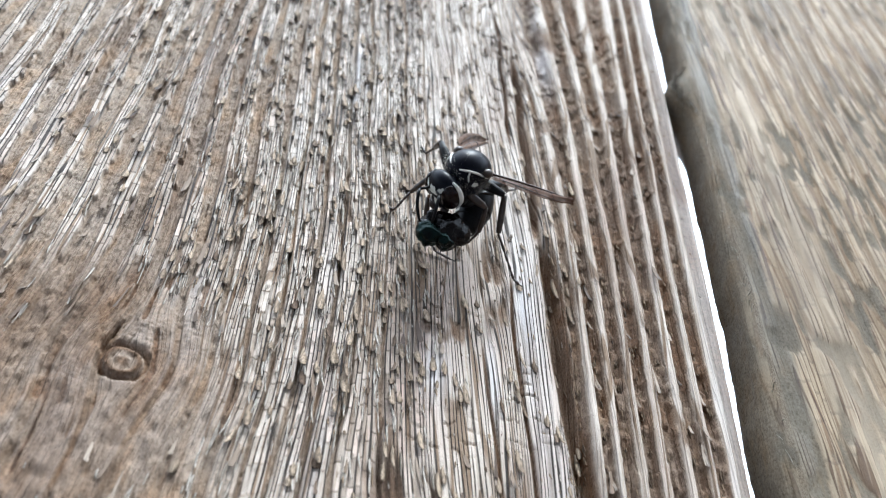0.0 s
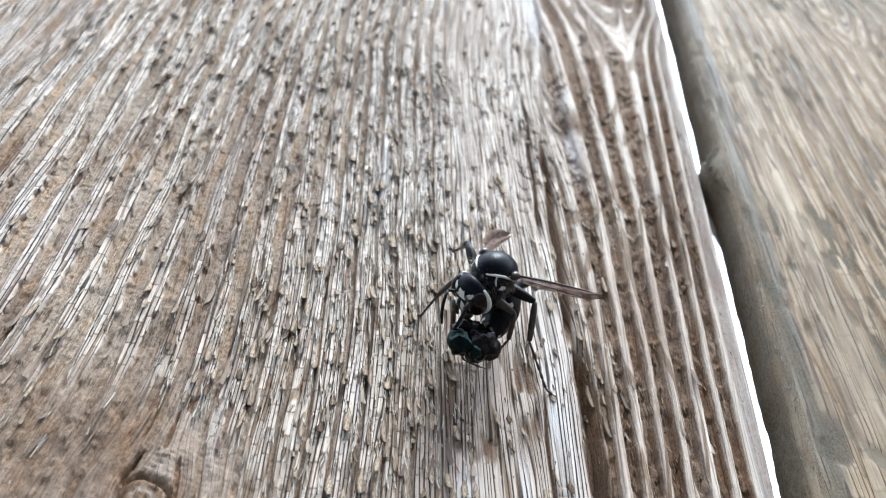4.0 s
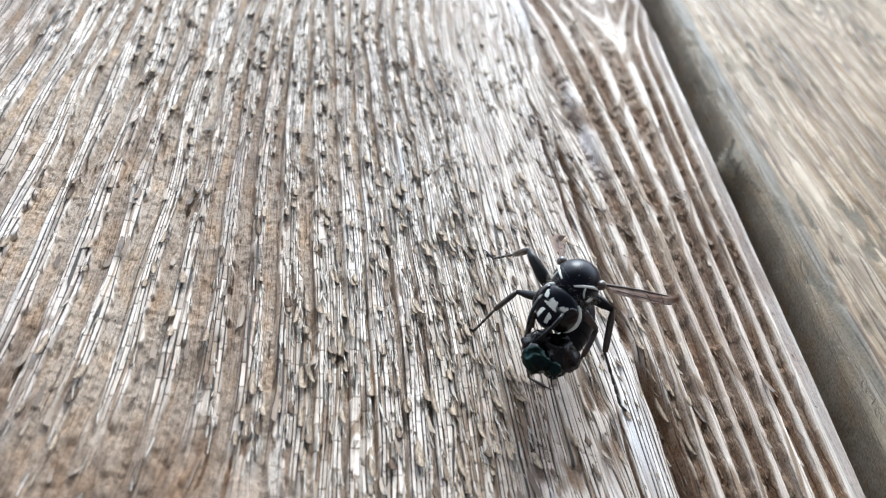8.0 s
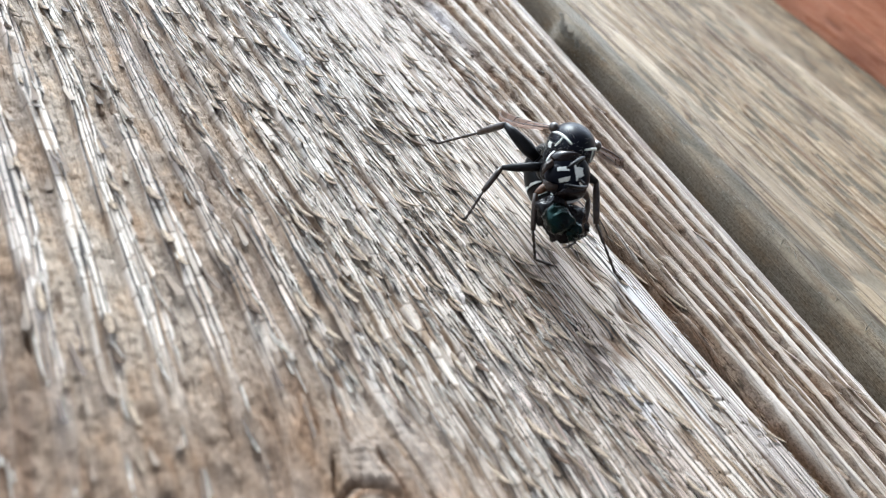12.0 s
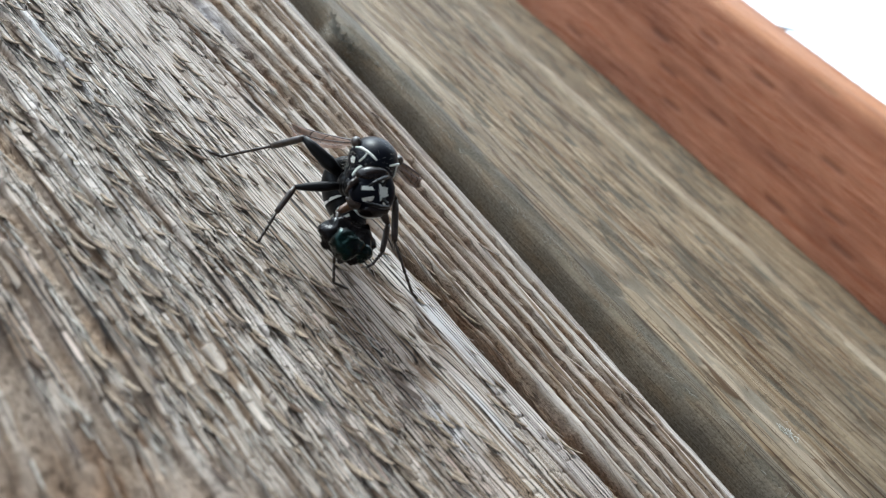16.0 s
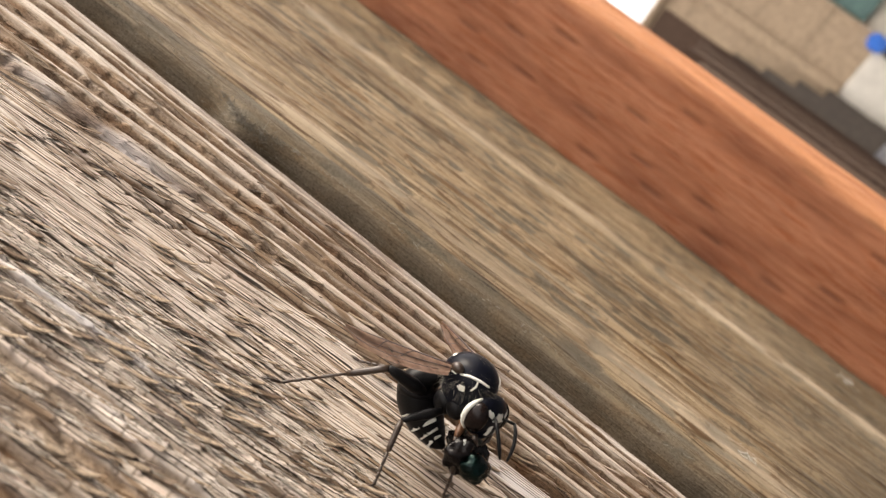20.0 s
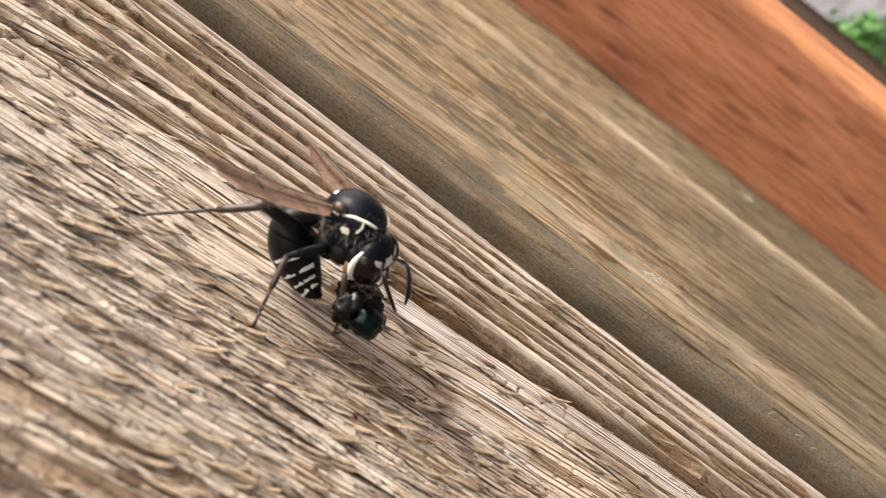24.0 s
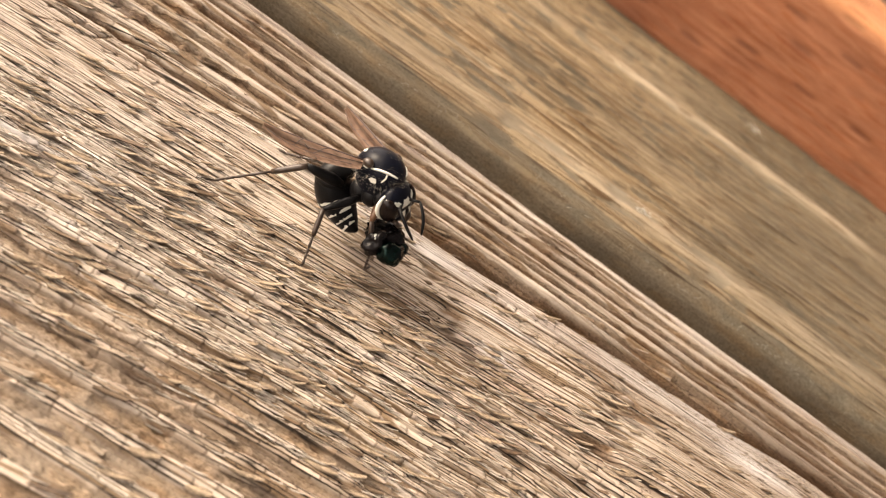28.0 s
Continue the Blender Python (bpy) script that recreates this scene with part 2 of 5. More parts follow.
CHIP = chip_material()
BLACK = plain("black_cuticle", (0.003, 0.0038, 0.0075), 0.33, 0, 0.4, 6000, 0.06, spec=0.09)
BLACK_SATIN = plain("black_satin_cuticle", (0.004, 0.0038, 0.0042), 0.42, 0, 0.4, 6000, 0.15, spec=0.15)
BROWN_LEG = plain("dark_brown_cuticle", (0.032, 0.019, 0.012), 0.4, 0, 0.5, 3000, 0.2)
AMBER_LEG = plain("amber_cuticle", (0.10, 0.042, 0.016), 0.45, 0, 0.4, 3000, 0.2)
IVORY = plain("ivory_marking", (0.62, 0.62, 0.56), 0.5, 0, 0.12, 4000, 0.1)
EYE = plain("compound_eye", (0.007, 0.004, 0.0035), 0.22, 0, 0.3, 9000, 0.1, spec=0.18)
HAIR = plain("grey_hair", (0.36, 0.33, 0.28), 0.6, 0, 0.4, 4000, 0.1)
GREEN = plain("metallic_green_cuticle", (0.0008, 0.008, 0.0065), 0.24, 0.8, 0.9, 900, 0.5)
PREY_DARK = plain("dark_fly_flesh", (0.005, 0.004, 0.004), 0.25, 0, 0.6, 2500, 0.4, spec=0.12)
PREY_PALE = plain("pale_fly_membrane", (0.27, 0.28, 0.26), 0.35, 0, 0.3, 2500, 0.3)
LINT = plain("grey_lint", (0.19, 0.17, 0.135), 0.9, 0, 0.4, 1500, 0.2)


def wing_material():
    mat, nodes, links, bsdf = nodes_of("smoky_amber_wing")
    nz = grain_noise(nodes, links, 1500, 5, 3)
    links.new(ramp(nodes, links, nz, (0.3, (0.12, 0.070, 0.050)), (0.7, (0.25, 0.155, 0.110))), bsdf.inputs["Base Color"])
    bsdf.inputs["Roughness"].default_value, bsdf.inputs["Specular IOR Level"].default_value = 0.5, 0.1
    bsdf.inputs["Alpha"].default_value = 0.78
    return mat


WING = wing_material()
VEIN = plain("wing_vein", (0.035, 0.016, 0.012), 0.45, 0, 0.3, 4000, 0.1)


# ---- mesh helpers ----
def value_noise(x, y, seed):
    """Smooth lattice noise in 0..1 for arrays."""
    xi, yi = np.floor(x).astype(np.int64), np.floor(y).astype(np.int64)
    fx, fy = x - xi, y - yi
    fx, fy = fx * fx * (3 - 2 * fx), fy * fy * (3 - 2 * fy)

    def cell(a, b):
        h = (a * 374761393 + b * 668265263 + seed * 974711) & 0x7FFFFFFF
        h = ((h ^ (h >> 13)) * 1274126177) & 0x7FFFFFFF
        return ((h ^ (h >> 16)) & 0xFFFF) / 65535.0

    low = cell(xi, yi) * (1 - fx) + cell(xi + 1, yi) * fx
    high = cell(xi, yi + 1) * (1 - fx) + cell(xi + 1, yi + 1) * fx
    return low * (1 - fy) + high * fy


def ids_noise(i, seed):
    """A random number in 0..1 for each integer."""
    h = (i.astype(np.int64) * 668265263 + seed * 374761393) & 0x7FFFFFFF
    h = ((h ^ (h >> 13)) * 1274126177) & 0x7FFFFFFF
    return ((h ^ (h >> 16)) & 0xFFFF) / 65535.0


def step(a, b, x):
    t = np.clip((x - a) / (b - a), 0, 1)
    return t * t * (3 - 2 * t)


def mesh_from_arrays(name, co, quads, attributes=()):
    me = bpy.data.meshes.new(name)
    me.vertices.add(len(co))
    me.vertices.foreach_set("co", np.ascontiguousarray(co, np.float32).ravel())
    n = quads.shape[1]
    me.loops.add(quads.size)
    me.loops.foreach_set("vertex_index", np.ascontiguousarray(quads, np.int32).ravel())
    me.polygons.add(len(quads))
    me.polygons.foreach_set("loop_start", np.arange(0, quads.size, n, dtype=np.int32))
    me.polygons.foreach_set("use_smooth", np.ones(len(quads), bool))
    for key, values in attributes:
        me.attributes.new(key, "FLOAT", "POINT").data.foreach_set("value", np.ascontiguousarray(values, np.float32).ravel())
    me.update(calc_edges=True)
    return me


def plank_mesh(name, profile, zs, relief):
    """A plank swept along z. profile: rows of x, y, outward nx, ny in mm, once round. relief(x, y, z, i) gives the height in mm
    along the outward direction, the late, fresh and pale masks, the ring coordinate and, on some, where the fibres
    are torn and where no pore lines show."""
    p = np.array(profile, float)
    zs = np.array(zs, float)
    X, Z = np.meshgrid(p[:, 0], zs)
    Y, NX, NY = (np.broadcast_to(p[:, k], X.shape) for k in (1, 2, 3))
    h, late, fresh, pale, ring, *more = relief(X, Y, Z, NX, NY)
    torn, plainer = more if more else (0 * h, 0 * h)
    co = np.stack([X + NX * h, Y + NY * h, Z], -1)
    middle = p[:, :2].mean(0)
    ends = []
    for row in (0, -1):
        loop = co[row].copy()
        loop[:, 0], loop[:, 1] = middle
        ends.append(loop[None])
    co = np.concatenate([ends[0], co, ends[1]])
    masks = [(k, np.concatenate([v[:1], v, v[-1:]])) for k, v in (("late", late), ("fresh", fresh), ("pale", pale), ("ring", ring), ("torn", torn), ("plainer", plainer))]
    nz, nx = co.shape[:2]
    a = np.arange(nz * nx).reshape(nz, nx)
    b = np.roll(a, -1, axis=1)
    quads = np.stack([a[:-1], b[:-1], b[1:], a[1:]], -1).reshape(-1, 4)
    return mesh_from_arrays(name, co.reshape(-1, 3) * MM, quads, masks)


def part(name, bm, material, parent, label="", flat=False):
    """Links a bmesh, built in mm, as one mesh object under a thing or a part."""
    me = bpy.data.meshes.new(name)
    bm.to_mesh(me)
    bm.free()
    me.transform(Matrix.Scale(MM, 4))
    for f in me.polygons:
        f.use_smooth = not flat
    me.materials.append(material)
    ob = new(name, me)
    ob.parent = parent
    if label:
        tagged(ob, label)
    return ob


def tube(bm, points, radii, sides=8, flat=1.0):
    """A tapered tube through points; flat squeezes it in its second direction."""
    pts = [Vector(p) for p in points]
    rings = []
    side = None
    for i, p in enumerate(pts):
        ahead = (pts[min(i + 1, len(pts) - 1)] - pts[max(i - 1, 0)]).normalized()
        if side is None:
            side = ahead.orthogonal().normalized()
        side = (side - ahead * side.dot(ahead)).normalized()
        other = ahead.cross(side)
        rings.append([bm.verts.new(p + (side * math.cos(a) + other * math.sin(a) * flat) * radii[i])
                      for a in (2 * math.pi * k / sides for k in range(sides))])
    for r, s in zip(rings, rings[1:]):
        for k in range(sides):
            bm.faces.new((r[k], r[(k + 1) % sides], s[(k + 1) % sides], s[k]))
    bm.faces.new(rings[0][::-1])
    bm.faces.new(rings[-1])
    return bm


def blob(bm, centre, radii, turn=None, rings=12, sides=18, keep=None, grow=0.0):
    """An ellipsoid; keep(n), of the unit direction, picks the piece of its skin that is built, grow in mm thickens it."""
    m = (turn or Matrix.Identity(3)).to_3x3()
    c = Vector(centre)
    grid = {}
    for i in range(rings + 1):
        for k in range(sides):
            a, b = math.pi * i / rings, 2 * math.pi * k / sides
            n = Vector((math.sin(a) * math.cos(b), math.sin(a) * math.sin(b), math.cos(a)))
            grid[i, k] = n
    made = {}

    def vert(i, k):
        key = (i, 0 if i in (0, rings) else k % sides)
        if key not in made:
            n = grid[key]
            made[key] = bm.verts.new(c + m @ Vector([n[j] * (radii[j] + grow) for j in range(3)]))
        return made[key]

    for i in range(rings):
        for k in range(sides):
            n = (grid[i, k] + grid[i + 1, k] + grid[i, (k + 1) % sides] + grid[i + 1, (k + 1) % sides]).normalized()
            if keep and not keep(n):
                continue
            vs = []
            for v in (vert(i, k), vert(i + 1, k), vert(i + 1, k + 1), vert(i, k + 1)):
                if v not in vs:
                    vs.append(v)
            if len(vs) > 2:
                bm.faces.new(vs)
    return bm


def empty(name, label, category, group=""):
    ob = new(name)
    ob.empty_display_size = 0.005
    return tagged(ob, label, category, group)


# ---- the fence ----
def edge_lift(x):
    """How far the grey board's face stands out towards the camera, in mm: it is a little cupped."""
    return 0.5 * step(14.0, 26.0, x) + 1.2 * step(-66, -73, x)


KNOTS = ((-25.1, -26.6, 3.0, 4.6), (19.0, 96.0, 9.0, 15.0))


def soft_floor(v, low, width):
    """v, but easing off to low from above."""
    return low + width * np.logaddexp(0, (v - low) / width)


def grain_grey(x, z):
    """The ring coordinate of the grey board, in mm: its lines lean, and part round the knots."""
    lean = 0.065 + 0.055 * step(-37, -25, x) - 0.105 * np.clip((x - 5) / 15, 0, 1)
    high = -soft_floor(-z, -64, 6)
    low = soft_floor(high, -15, 4)
    bent = low + (high - low) * step(-9, 0, x)
    calm = 1 - 0.75 * step(8, 13, x + 0.05 * z)
    u = x + lean * (bent + 8) + calm * (1.2 * (value_noise(x / 14, z / 45, 3) - 0.5) + 0.5 * (value_noise(x / 4, z / 14, 4) - 0.5))
    for kx, kz, rx, rz in KNOTS:
        dx, dz = x - kx, z - kz
        u -= 0.75 * rx * dx / np.sqrt(dx * dx + 3.0) * np.exp(-((dz / rz) ** 2)) * np.exp(-np.abs(dx) / (1.6 * rx))
    return u


def rings_grey(u):
    """Counts the year rings: wide on the left of the board, narrow in the middle, even on the right."""
    return np.where(u < -17, (u + 17) / 3.1, np.where(u < 9, (u + 17) / 2.2, 26 / 2.2 + (u - 9) / 2.1))


def strands(u, z, wide, seed, shortest, spread):
    """Fibre strands along the grain, broken off to lifted ends: how far across each (0 at its middle), how far up its piece, and
    a random number for each piece."""
    q = u / wide + 0.5 * (value_noise(u / 2.2, z / 9, seed) - 0.5)
    strand = np.floor(q)
    v = np.abs(q - strand - 0.5) * 2
    length = shortest + spread * ids_noise(strand, seed + 1)
    saw = z / length + 7 * ids_noise(strand, seed + 2) - 0.06 * v ** 1.5
    level = np.floor(saw)
    return v, saw - level, ids_noise(strand * 53 + level, seed + 3)


def relief_grey(x, y, z, nx, ny):
    front = np.clip(-ny, 0, 1)
    u = grain_grey(x, z)
    ragged = 1.6 * (value_noise(x / 1.4, z / 5, 35) - 0.5)
    smooth = np.exp(-(((x - 2.2 + 0.10 * (z + 15) + ragged) / 7.0) ** 6)) * step(22, 2, z)      # flat, split-free face under the hornet
    smooth = np.maximum(smooth, 0.75 * np.exp(-(((x - 2.0 + 0.08 * z + ragged) / 7.5) ** 4)) * step(0, 24, z))      # and on up the board
    glade = np.exp(-(((x - 15.5 + 0.10 * (z - 80)) / 7.0) ** 4) - ((z - 82) / 17) ** 4)        # a closed, smooth place high on the board
    smooth = np.maximum(smooth, glade)
    strip = np.exp(-(((x - 6.8 + 0.112 * (z + 2)) / 1.8) ** 4)) * (0.30 + 0.70 * step(10, -2, z)) * (0.35 + 0.65 * step(-62, -48, z))
    groove = step(9.0, 12.0, x + 0.085 * z)
    left = step(-5, -13, x + 0.1 * z) * (1 - groove)
    far_left = step(-19, -27, x - 0.25 * z) * (1 - 0.65 * step(8, 42, z))
    worn = step(-11, -26, x + 0.3 * (z + 20)) * step(-10, -23, z)               # weathered smooth round the small knot
    w = rings_grey(u) + (0.13 - 0.05 * groove) * (value_noise(u / 0.7, z / 6, 8) - 0.5) + 0.22 * (value_noise(u / 3, z / 30, 9) - 0.5)
    r = w - np.floor(w)
    duty = 0.93 - 0.36 * far_left - 0.05 * left - 0.33 * groove
    soft = 0.05 + 0.11 * groove
    ring_id = np.floor(w)
    shag = (0.25 + 0.75 * np.exp(-(((x + 14) / np.where(z > 0, 14 + 0.5 * z, 14)) ** 4) - (np.where(z > -6, (z + 6) / 75, (z + 6) / 22)) ** 4)) * (1 - groove) * (1 - smooth) * (1 - strip) * (1 - 0.7 * worn)
    fringe = np.maximum(shag, far_left * (1 - worn))
    for long, seed in ((7.0, 21), (4.1, 22)):        # fibres peel off to the right and end one below the other
        saw = z / long + 6 * ids_noise(ring_id, seed) + 0.8 * value_noise(u / 3, z / 7, seed)
        duty = duty + fringe * (0.03 + 0.04 * far_left) * (0.5 - (saw - np.floor(saw)) / 0.85 * step(1.0, 0.85, saw - np.floor(saw)))
    soft = soft * (1 - 0.5 * fringe)
    ridge = step(0.0, 0.10 + 0.22 * groove, r) * step(duty + soft, duty - soft, r)
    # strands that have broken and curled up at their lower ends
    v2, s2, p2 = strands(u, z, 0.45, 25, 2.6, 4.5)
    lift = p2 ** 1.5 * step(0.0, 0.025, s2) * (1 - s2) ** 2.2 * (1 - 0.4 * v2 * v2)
    # shade just below each curled-up end, put into the colour
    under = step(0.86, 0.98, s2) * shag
    fib, fib2 = value_noise(u / 0.22, z / 16.0, 11), value_noise(u / 0.75, z / 11.0, 12)
    grit = value_noise(x / 0.34, z / 0.42, 13) - 0.5
    crumb = step(0.42, 0.8, value_noise(u / 0.45, z / 1.0, 14)) * (1 - step(0.45, 0.95, ridge)) * groove      # crumbled early wood in the grooves
    torn = step(0.35, 0.62, value_noise(x / 8, z / 13, 32))
    pits = step(0.80, 0.86, value_noise(u / 0.34, z / 3.4, 31)) * torn * (1 - strip) * (1 - 0.7 * groove) * (1 - 0.35 * smooth)
    amp = (0.40 + 0.75 * groove + 0.14 * left - 0.26 * worn) * (1 - 0.93 * smooth) * (1 - 0.93 * strip)
    h = (amp * (ridge - 0.5) + (0.20 * grit + 0.16 * (value_noise(x / 0.9, z / 1.3, 16) - 0.5)) * (1 - 0.85 * ridge) * (1 - 0.8 * smooth) + 0.30 * crumb + 0.05 * (fib - 0.5) + (0.10 - 0.06 * smooth) * (fib2 - 0.5)
         + worn * (0.26 * (value_noise(x / 0.8, z / 1.6, 17) - 0.5) + 0.30 * (value_noise(x / 0.35, z / 0.9, 18) - 0.5)) + 0.34 * shag * lift * (0.2 + 0.8 * ridge) - 0.25 * pits)
    # the long split beside the white strip, and the check above the hornet
    h = h * (1 - 0.75 * step(24.2, 25.0, x + 0.5 * (value_noise(z / 3, x, 36) - 0.5)))
    split = np.zeros_like(u)
    for cx, lean, lo, hi, wide, deep in ((9.4, -0.10, -80, 2, 0.80, 2.6), (8.6, -0.085, -2, 40, 0.42, 1.6), (6.9, -0.09, 14, 52, 0.20, 0.9), (5.0, -0.10, -40, -4, 0.16, 0.6), (1.5, -0.12, -44, -14, 0.14, 0.5)):
        d = x - cx - lean * z - 0.5 * (value_noise(z / 7, z * 0, 51) - 0.5)
        cut = np.exp(-((d / wide) ** 2)) * step(lo, lo + 8, z) * step(hi, hi - 8, z)
        h -= deep * cut
        split = np.maximum(split, step(0.04, 0.40, cut))
    # short cracks across the grain
    for cx, cz, rx, rz, gap in ((7.6, -22.5, 2.2, 5.0, 1.05), (0.6, -27.0, 3.0, 2.2, 1.5), (0.0, -13.6, 3.0, 1.6, 1.1), (4.0, 30.0, 2.2, 12.0, 2.3)):
        near = np.exp(-(((x - cx) / rx) ** 4) - ((z - cz) / rz) ** 4)
        row = z / gap + 0.9 * value_noise(x / 0.8, z / 6, 55) + 0.16 * x
        across = step(0.10, 0.03, np.abs(row - np.floor(row) - 0.5)) * step(0.42, 0.55, value_noise(x / 0.9, np.floor(row) * 3.7, 56))
        h -= 0.20 * near * across
        split = np.maximum(split, 0.8 * near * across)
    crest = ridge * (1 - groove) + groove * 0.70 * step(0.55, 0.95, ridge)
    late = 0.10 + (0.90 - 0.30 * far_left) * crest + 0.14 * grit * (1 - ridge)
    late = np.maximum(late, (0.60 - 0.16 * step(0.60, 0.85, value_noise(u / 1.1, z / 20, 62)) - 0.10 * glade) * smooth)
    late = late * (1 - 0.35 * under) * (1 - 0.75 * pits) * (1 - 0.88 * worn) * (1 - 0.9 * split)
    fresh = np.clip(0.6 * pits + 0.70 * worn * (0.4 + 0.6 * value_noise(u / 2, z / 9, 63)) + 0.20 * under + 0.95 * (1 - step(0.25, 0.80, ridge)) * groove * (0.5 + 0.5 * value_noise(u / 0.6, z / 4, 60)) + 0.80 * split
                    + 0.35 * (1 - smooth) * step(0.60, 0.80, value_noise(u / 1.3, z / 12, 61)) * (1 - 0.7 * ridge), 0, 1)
    pale = np.clip(0.50 * strip * (0.5 + 0.5 * fib) + 0.28 * left * ridge * step(0.40, 0.75, value_noise(u / 2.5, z / 16, 71)) * fib, 0, 1)
    for cx, cz, rx, rz in ((7.2, -10, 1.4, 7.0), (-0.9, -20.5, 1.2, 3.6), (4.4, -19.5, 0.5, 5.0), (10.0, -53, 1.3, 6.0), (-14.0, 24, 0.45, 10.0), (3.0, 80, 1.7, 12.0), (9.0, 42, 0.9, 9.0)):
        pale = np.maximum(pale, (0.60 + 0.25 * fib) * np.exp(-(((x - cx + 0.10 * (z - cz)) / rx) ** 2) - ((z - cz) / rz) ** 2))
    pale *= (1 - split) * (1 - 0.7 * worn)
    bleached = np.exp(-(((x + 6 + 0.12 * z) / 13) ** 4) - ((z - 30) / 24) ** 4) * (0.4 + 0.6 * value_noise(u / 3, z / 18, 73))
    pale = np.maximum(pale, 0.18 * bleached * np.maximum(ridge, smooth) * (1 - pits))
    # browner low on the board, with an uneven upper edge
    browner = step(-26, -50, z + 0.15 * x + 16 * (value_noise(x / 7, z / 16, 74) - 0.5))
    fresh = np.maximum(fresh, 0.72 * browner * (1 - 0.30 * ridge) * (0.5 + 0.5 * fib2))
    # dark, freshly torn patches under the hornet's feet and below
    for cx, cz, rx, rz, deep in ((4.1, -8, 1.1, 7.0, 0.45), (-0.2, -15.0, 2.6, 1.4, 0.35), (-1.6, -33.5, 3.4, 3.0, 0.55), (5.5, -36, 2.2, 4.0, 0.4), (8.8, 44, 2.2, 3.5, 0.3)):
        dx = (x - cx + 0.08 * (z - cz) + 0.9 * (value_noise(z / 2, x / 1.2, 95) - 0.5)) / rx
        ripped = np.exp(-(dx ** 4) - ((z - cz + 2.2 * (value_noise(u / 0.45, z / 30, 94) - 0.5)) / rz) ** 4) * step(0.22, 0.5, value_noise(u / 0.5, z / 3.0, 98))
        h -= deep * ripped * (0.4 + value_noise(u / 0.3, z / 3, 96))
        late *= 1 - 0.9 * ripped
        fresh = np.maximum(fresh, 0.8 * ripped)
        pale *= 1 - 0.8 * ripped
    # knots: a brown core in rings, with a dark rim
    for kx, kz, rx, rz in KNOTS:
        d = np.sqrt(((x - kx) / rx) ** 2 + ((z - kz) / (rz * 0.62)) ** 2) + 0.16 * (value_noise(x / 1.3, z / 1.3, 81) - 0.5)
        core, rim = step(0.62, 0.45, d), np.exp(-(((d - 0.62) / 0.10) ** 2))
        h = h * (1 - core) + core * (0.20 + 0.05 * np.sin(d * 17) + 0.25 * (value_noise(x / 0.4, z / 0.4, 83) - 0.5)) - 0.5 * rim
        late = late * (1 - 0.8 * core) + core * (0.16 + 0.35 * step(0.35, 0.1, d) * value_noise(x / 0.3, z / 0.5, 84))
        fresh = np.maximum(fresh * (1 - core), np.maximum(1.0 * core * (0.75 + 0.3 * np.sin(d * 17)), 0.9 * rim))
        pale *= 1 - np.maximum(core, rim)
    # fine cross wrinkles over and beside the small knot, and the check at its upper left
    fold = np.exp(-(((x + 23.6) / 3.6) ** 4) - ((z + 23.2) / 1.9) ** 4) + np.exp(-(((x + 29.2) / 2.2) ** 4) - ((z + 28.6) / 1.3) ** 4)
    wave = np.sin(11.0 * (z + 0.22 * x + 0.5 * value_noise(x / 1.5, z / 1.5, 86)))
    h += 0.09 * fold * wave * value_noise(x / 0.7, z / 0.4, 87)
    late = late * (1 - 0.7 * fold) + fold * (0.28 + 0.14 * wave * value_noise(x / 0.7, z / 0.4, 87))
    check = np.exp(-(((x + 26.9 - 0.25 * np.sin((z + 24.3) * 1.3)) / 0.17) ** 2)) * step(-25.9, -25.3, z) * step(-22.6, -23.4, z)
    h -= 0.8 * check
    late *= 1 - check
    fresh = np.maximum(fresh, 0.95 * check)
    side = 1 - front
    h = h * front + side * 0.12 * (value_noise(y / 0.6, z / 4, 91) - 0.5)
    late = np.where(side > 0.5, 0.55, np.clip(late, 0, 1))
    edge_pale = 0.25 * step(24.5, 25.1, x + 0.5 * (value_noise(z / 3, x, 36) - 0.5)) * front
    return h, late, fresh * front, np.maximum(pale * front, edge_pale), np.where(side > 0.5, y, u), np.clip(0.25 + shag + 0.8 * fringe, 0, 1) * front * (1 - 0.85 * np.maximum(smooth, strip)) * (1 - 0.7 * groove), 0.75 * groove


def graded(fine, lo, hi, out_lo, out_hi, grow=1.12):
    """Coordinates with an even fine step from lo to hi, and widening steps out to the ends."""
    mid = list(np.arange(lo, hi, fine)) + [hi]
    s, x, head = fine, lo, []
    while x > out_lo:
        s *= grow
        x -= s
        head.append(max(x, out_lo))
    s, x, tail = fine, hi, []
    while x < out_hi:
        s *= grow
        x += s
        tail.append(min(x, out_hi))
    return head[::-1] + mid + tail


def grey_board():
    xs = graded(0.085, -54, 25.9, -72.6, 25.9, 1.08)
    rows = [(x, -edge_lift(np.array(x)), 0, -1) for x in xs]
    right = 26.8
    y0 = -float(edge_lift(np.array(25.9)))
    for k in range(1, 7):
        a = math.pi / 2 * k / 6
        rows.append((25.9 + 0.9 * math.sin(a), y0 + 0.9 - 0.9 * math.cos(a), math.sin(a), -math.cos(a)))
    for y in np.arange(y0 + 1.5, 14, 0.8):
        rows.append((right, y, 1, 0))
    for x in np.arange(right, -72.6, -4.0):
        rows.append((x, 14.0, 0, 1))
    for y in np.arange(13.0, 0, -2):
        rows.append((-72.6, y, -1, 0))
    zs = graded(0.17, -44, 52, -930, 900, 1.045)
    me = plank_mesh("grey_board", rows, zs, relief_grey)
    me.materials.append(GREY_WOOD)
    ob = tagged(new("fence_board", me), "weathered grey fence board with raised shaggy grain, knots and splits", "board", "fence boards")
    return ob


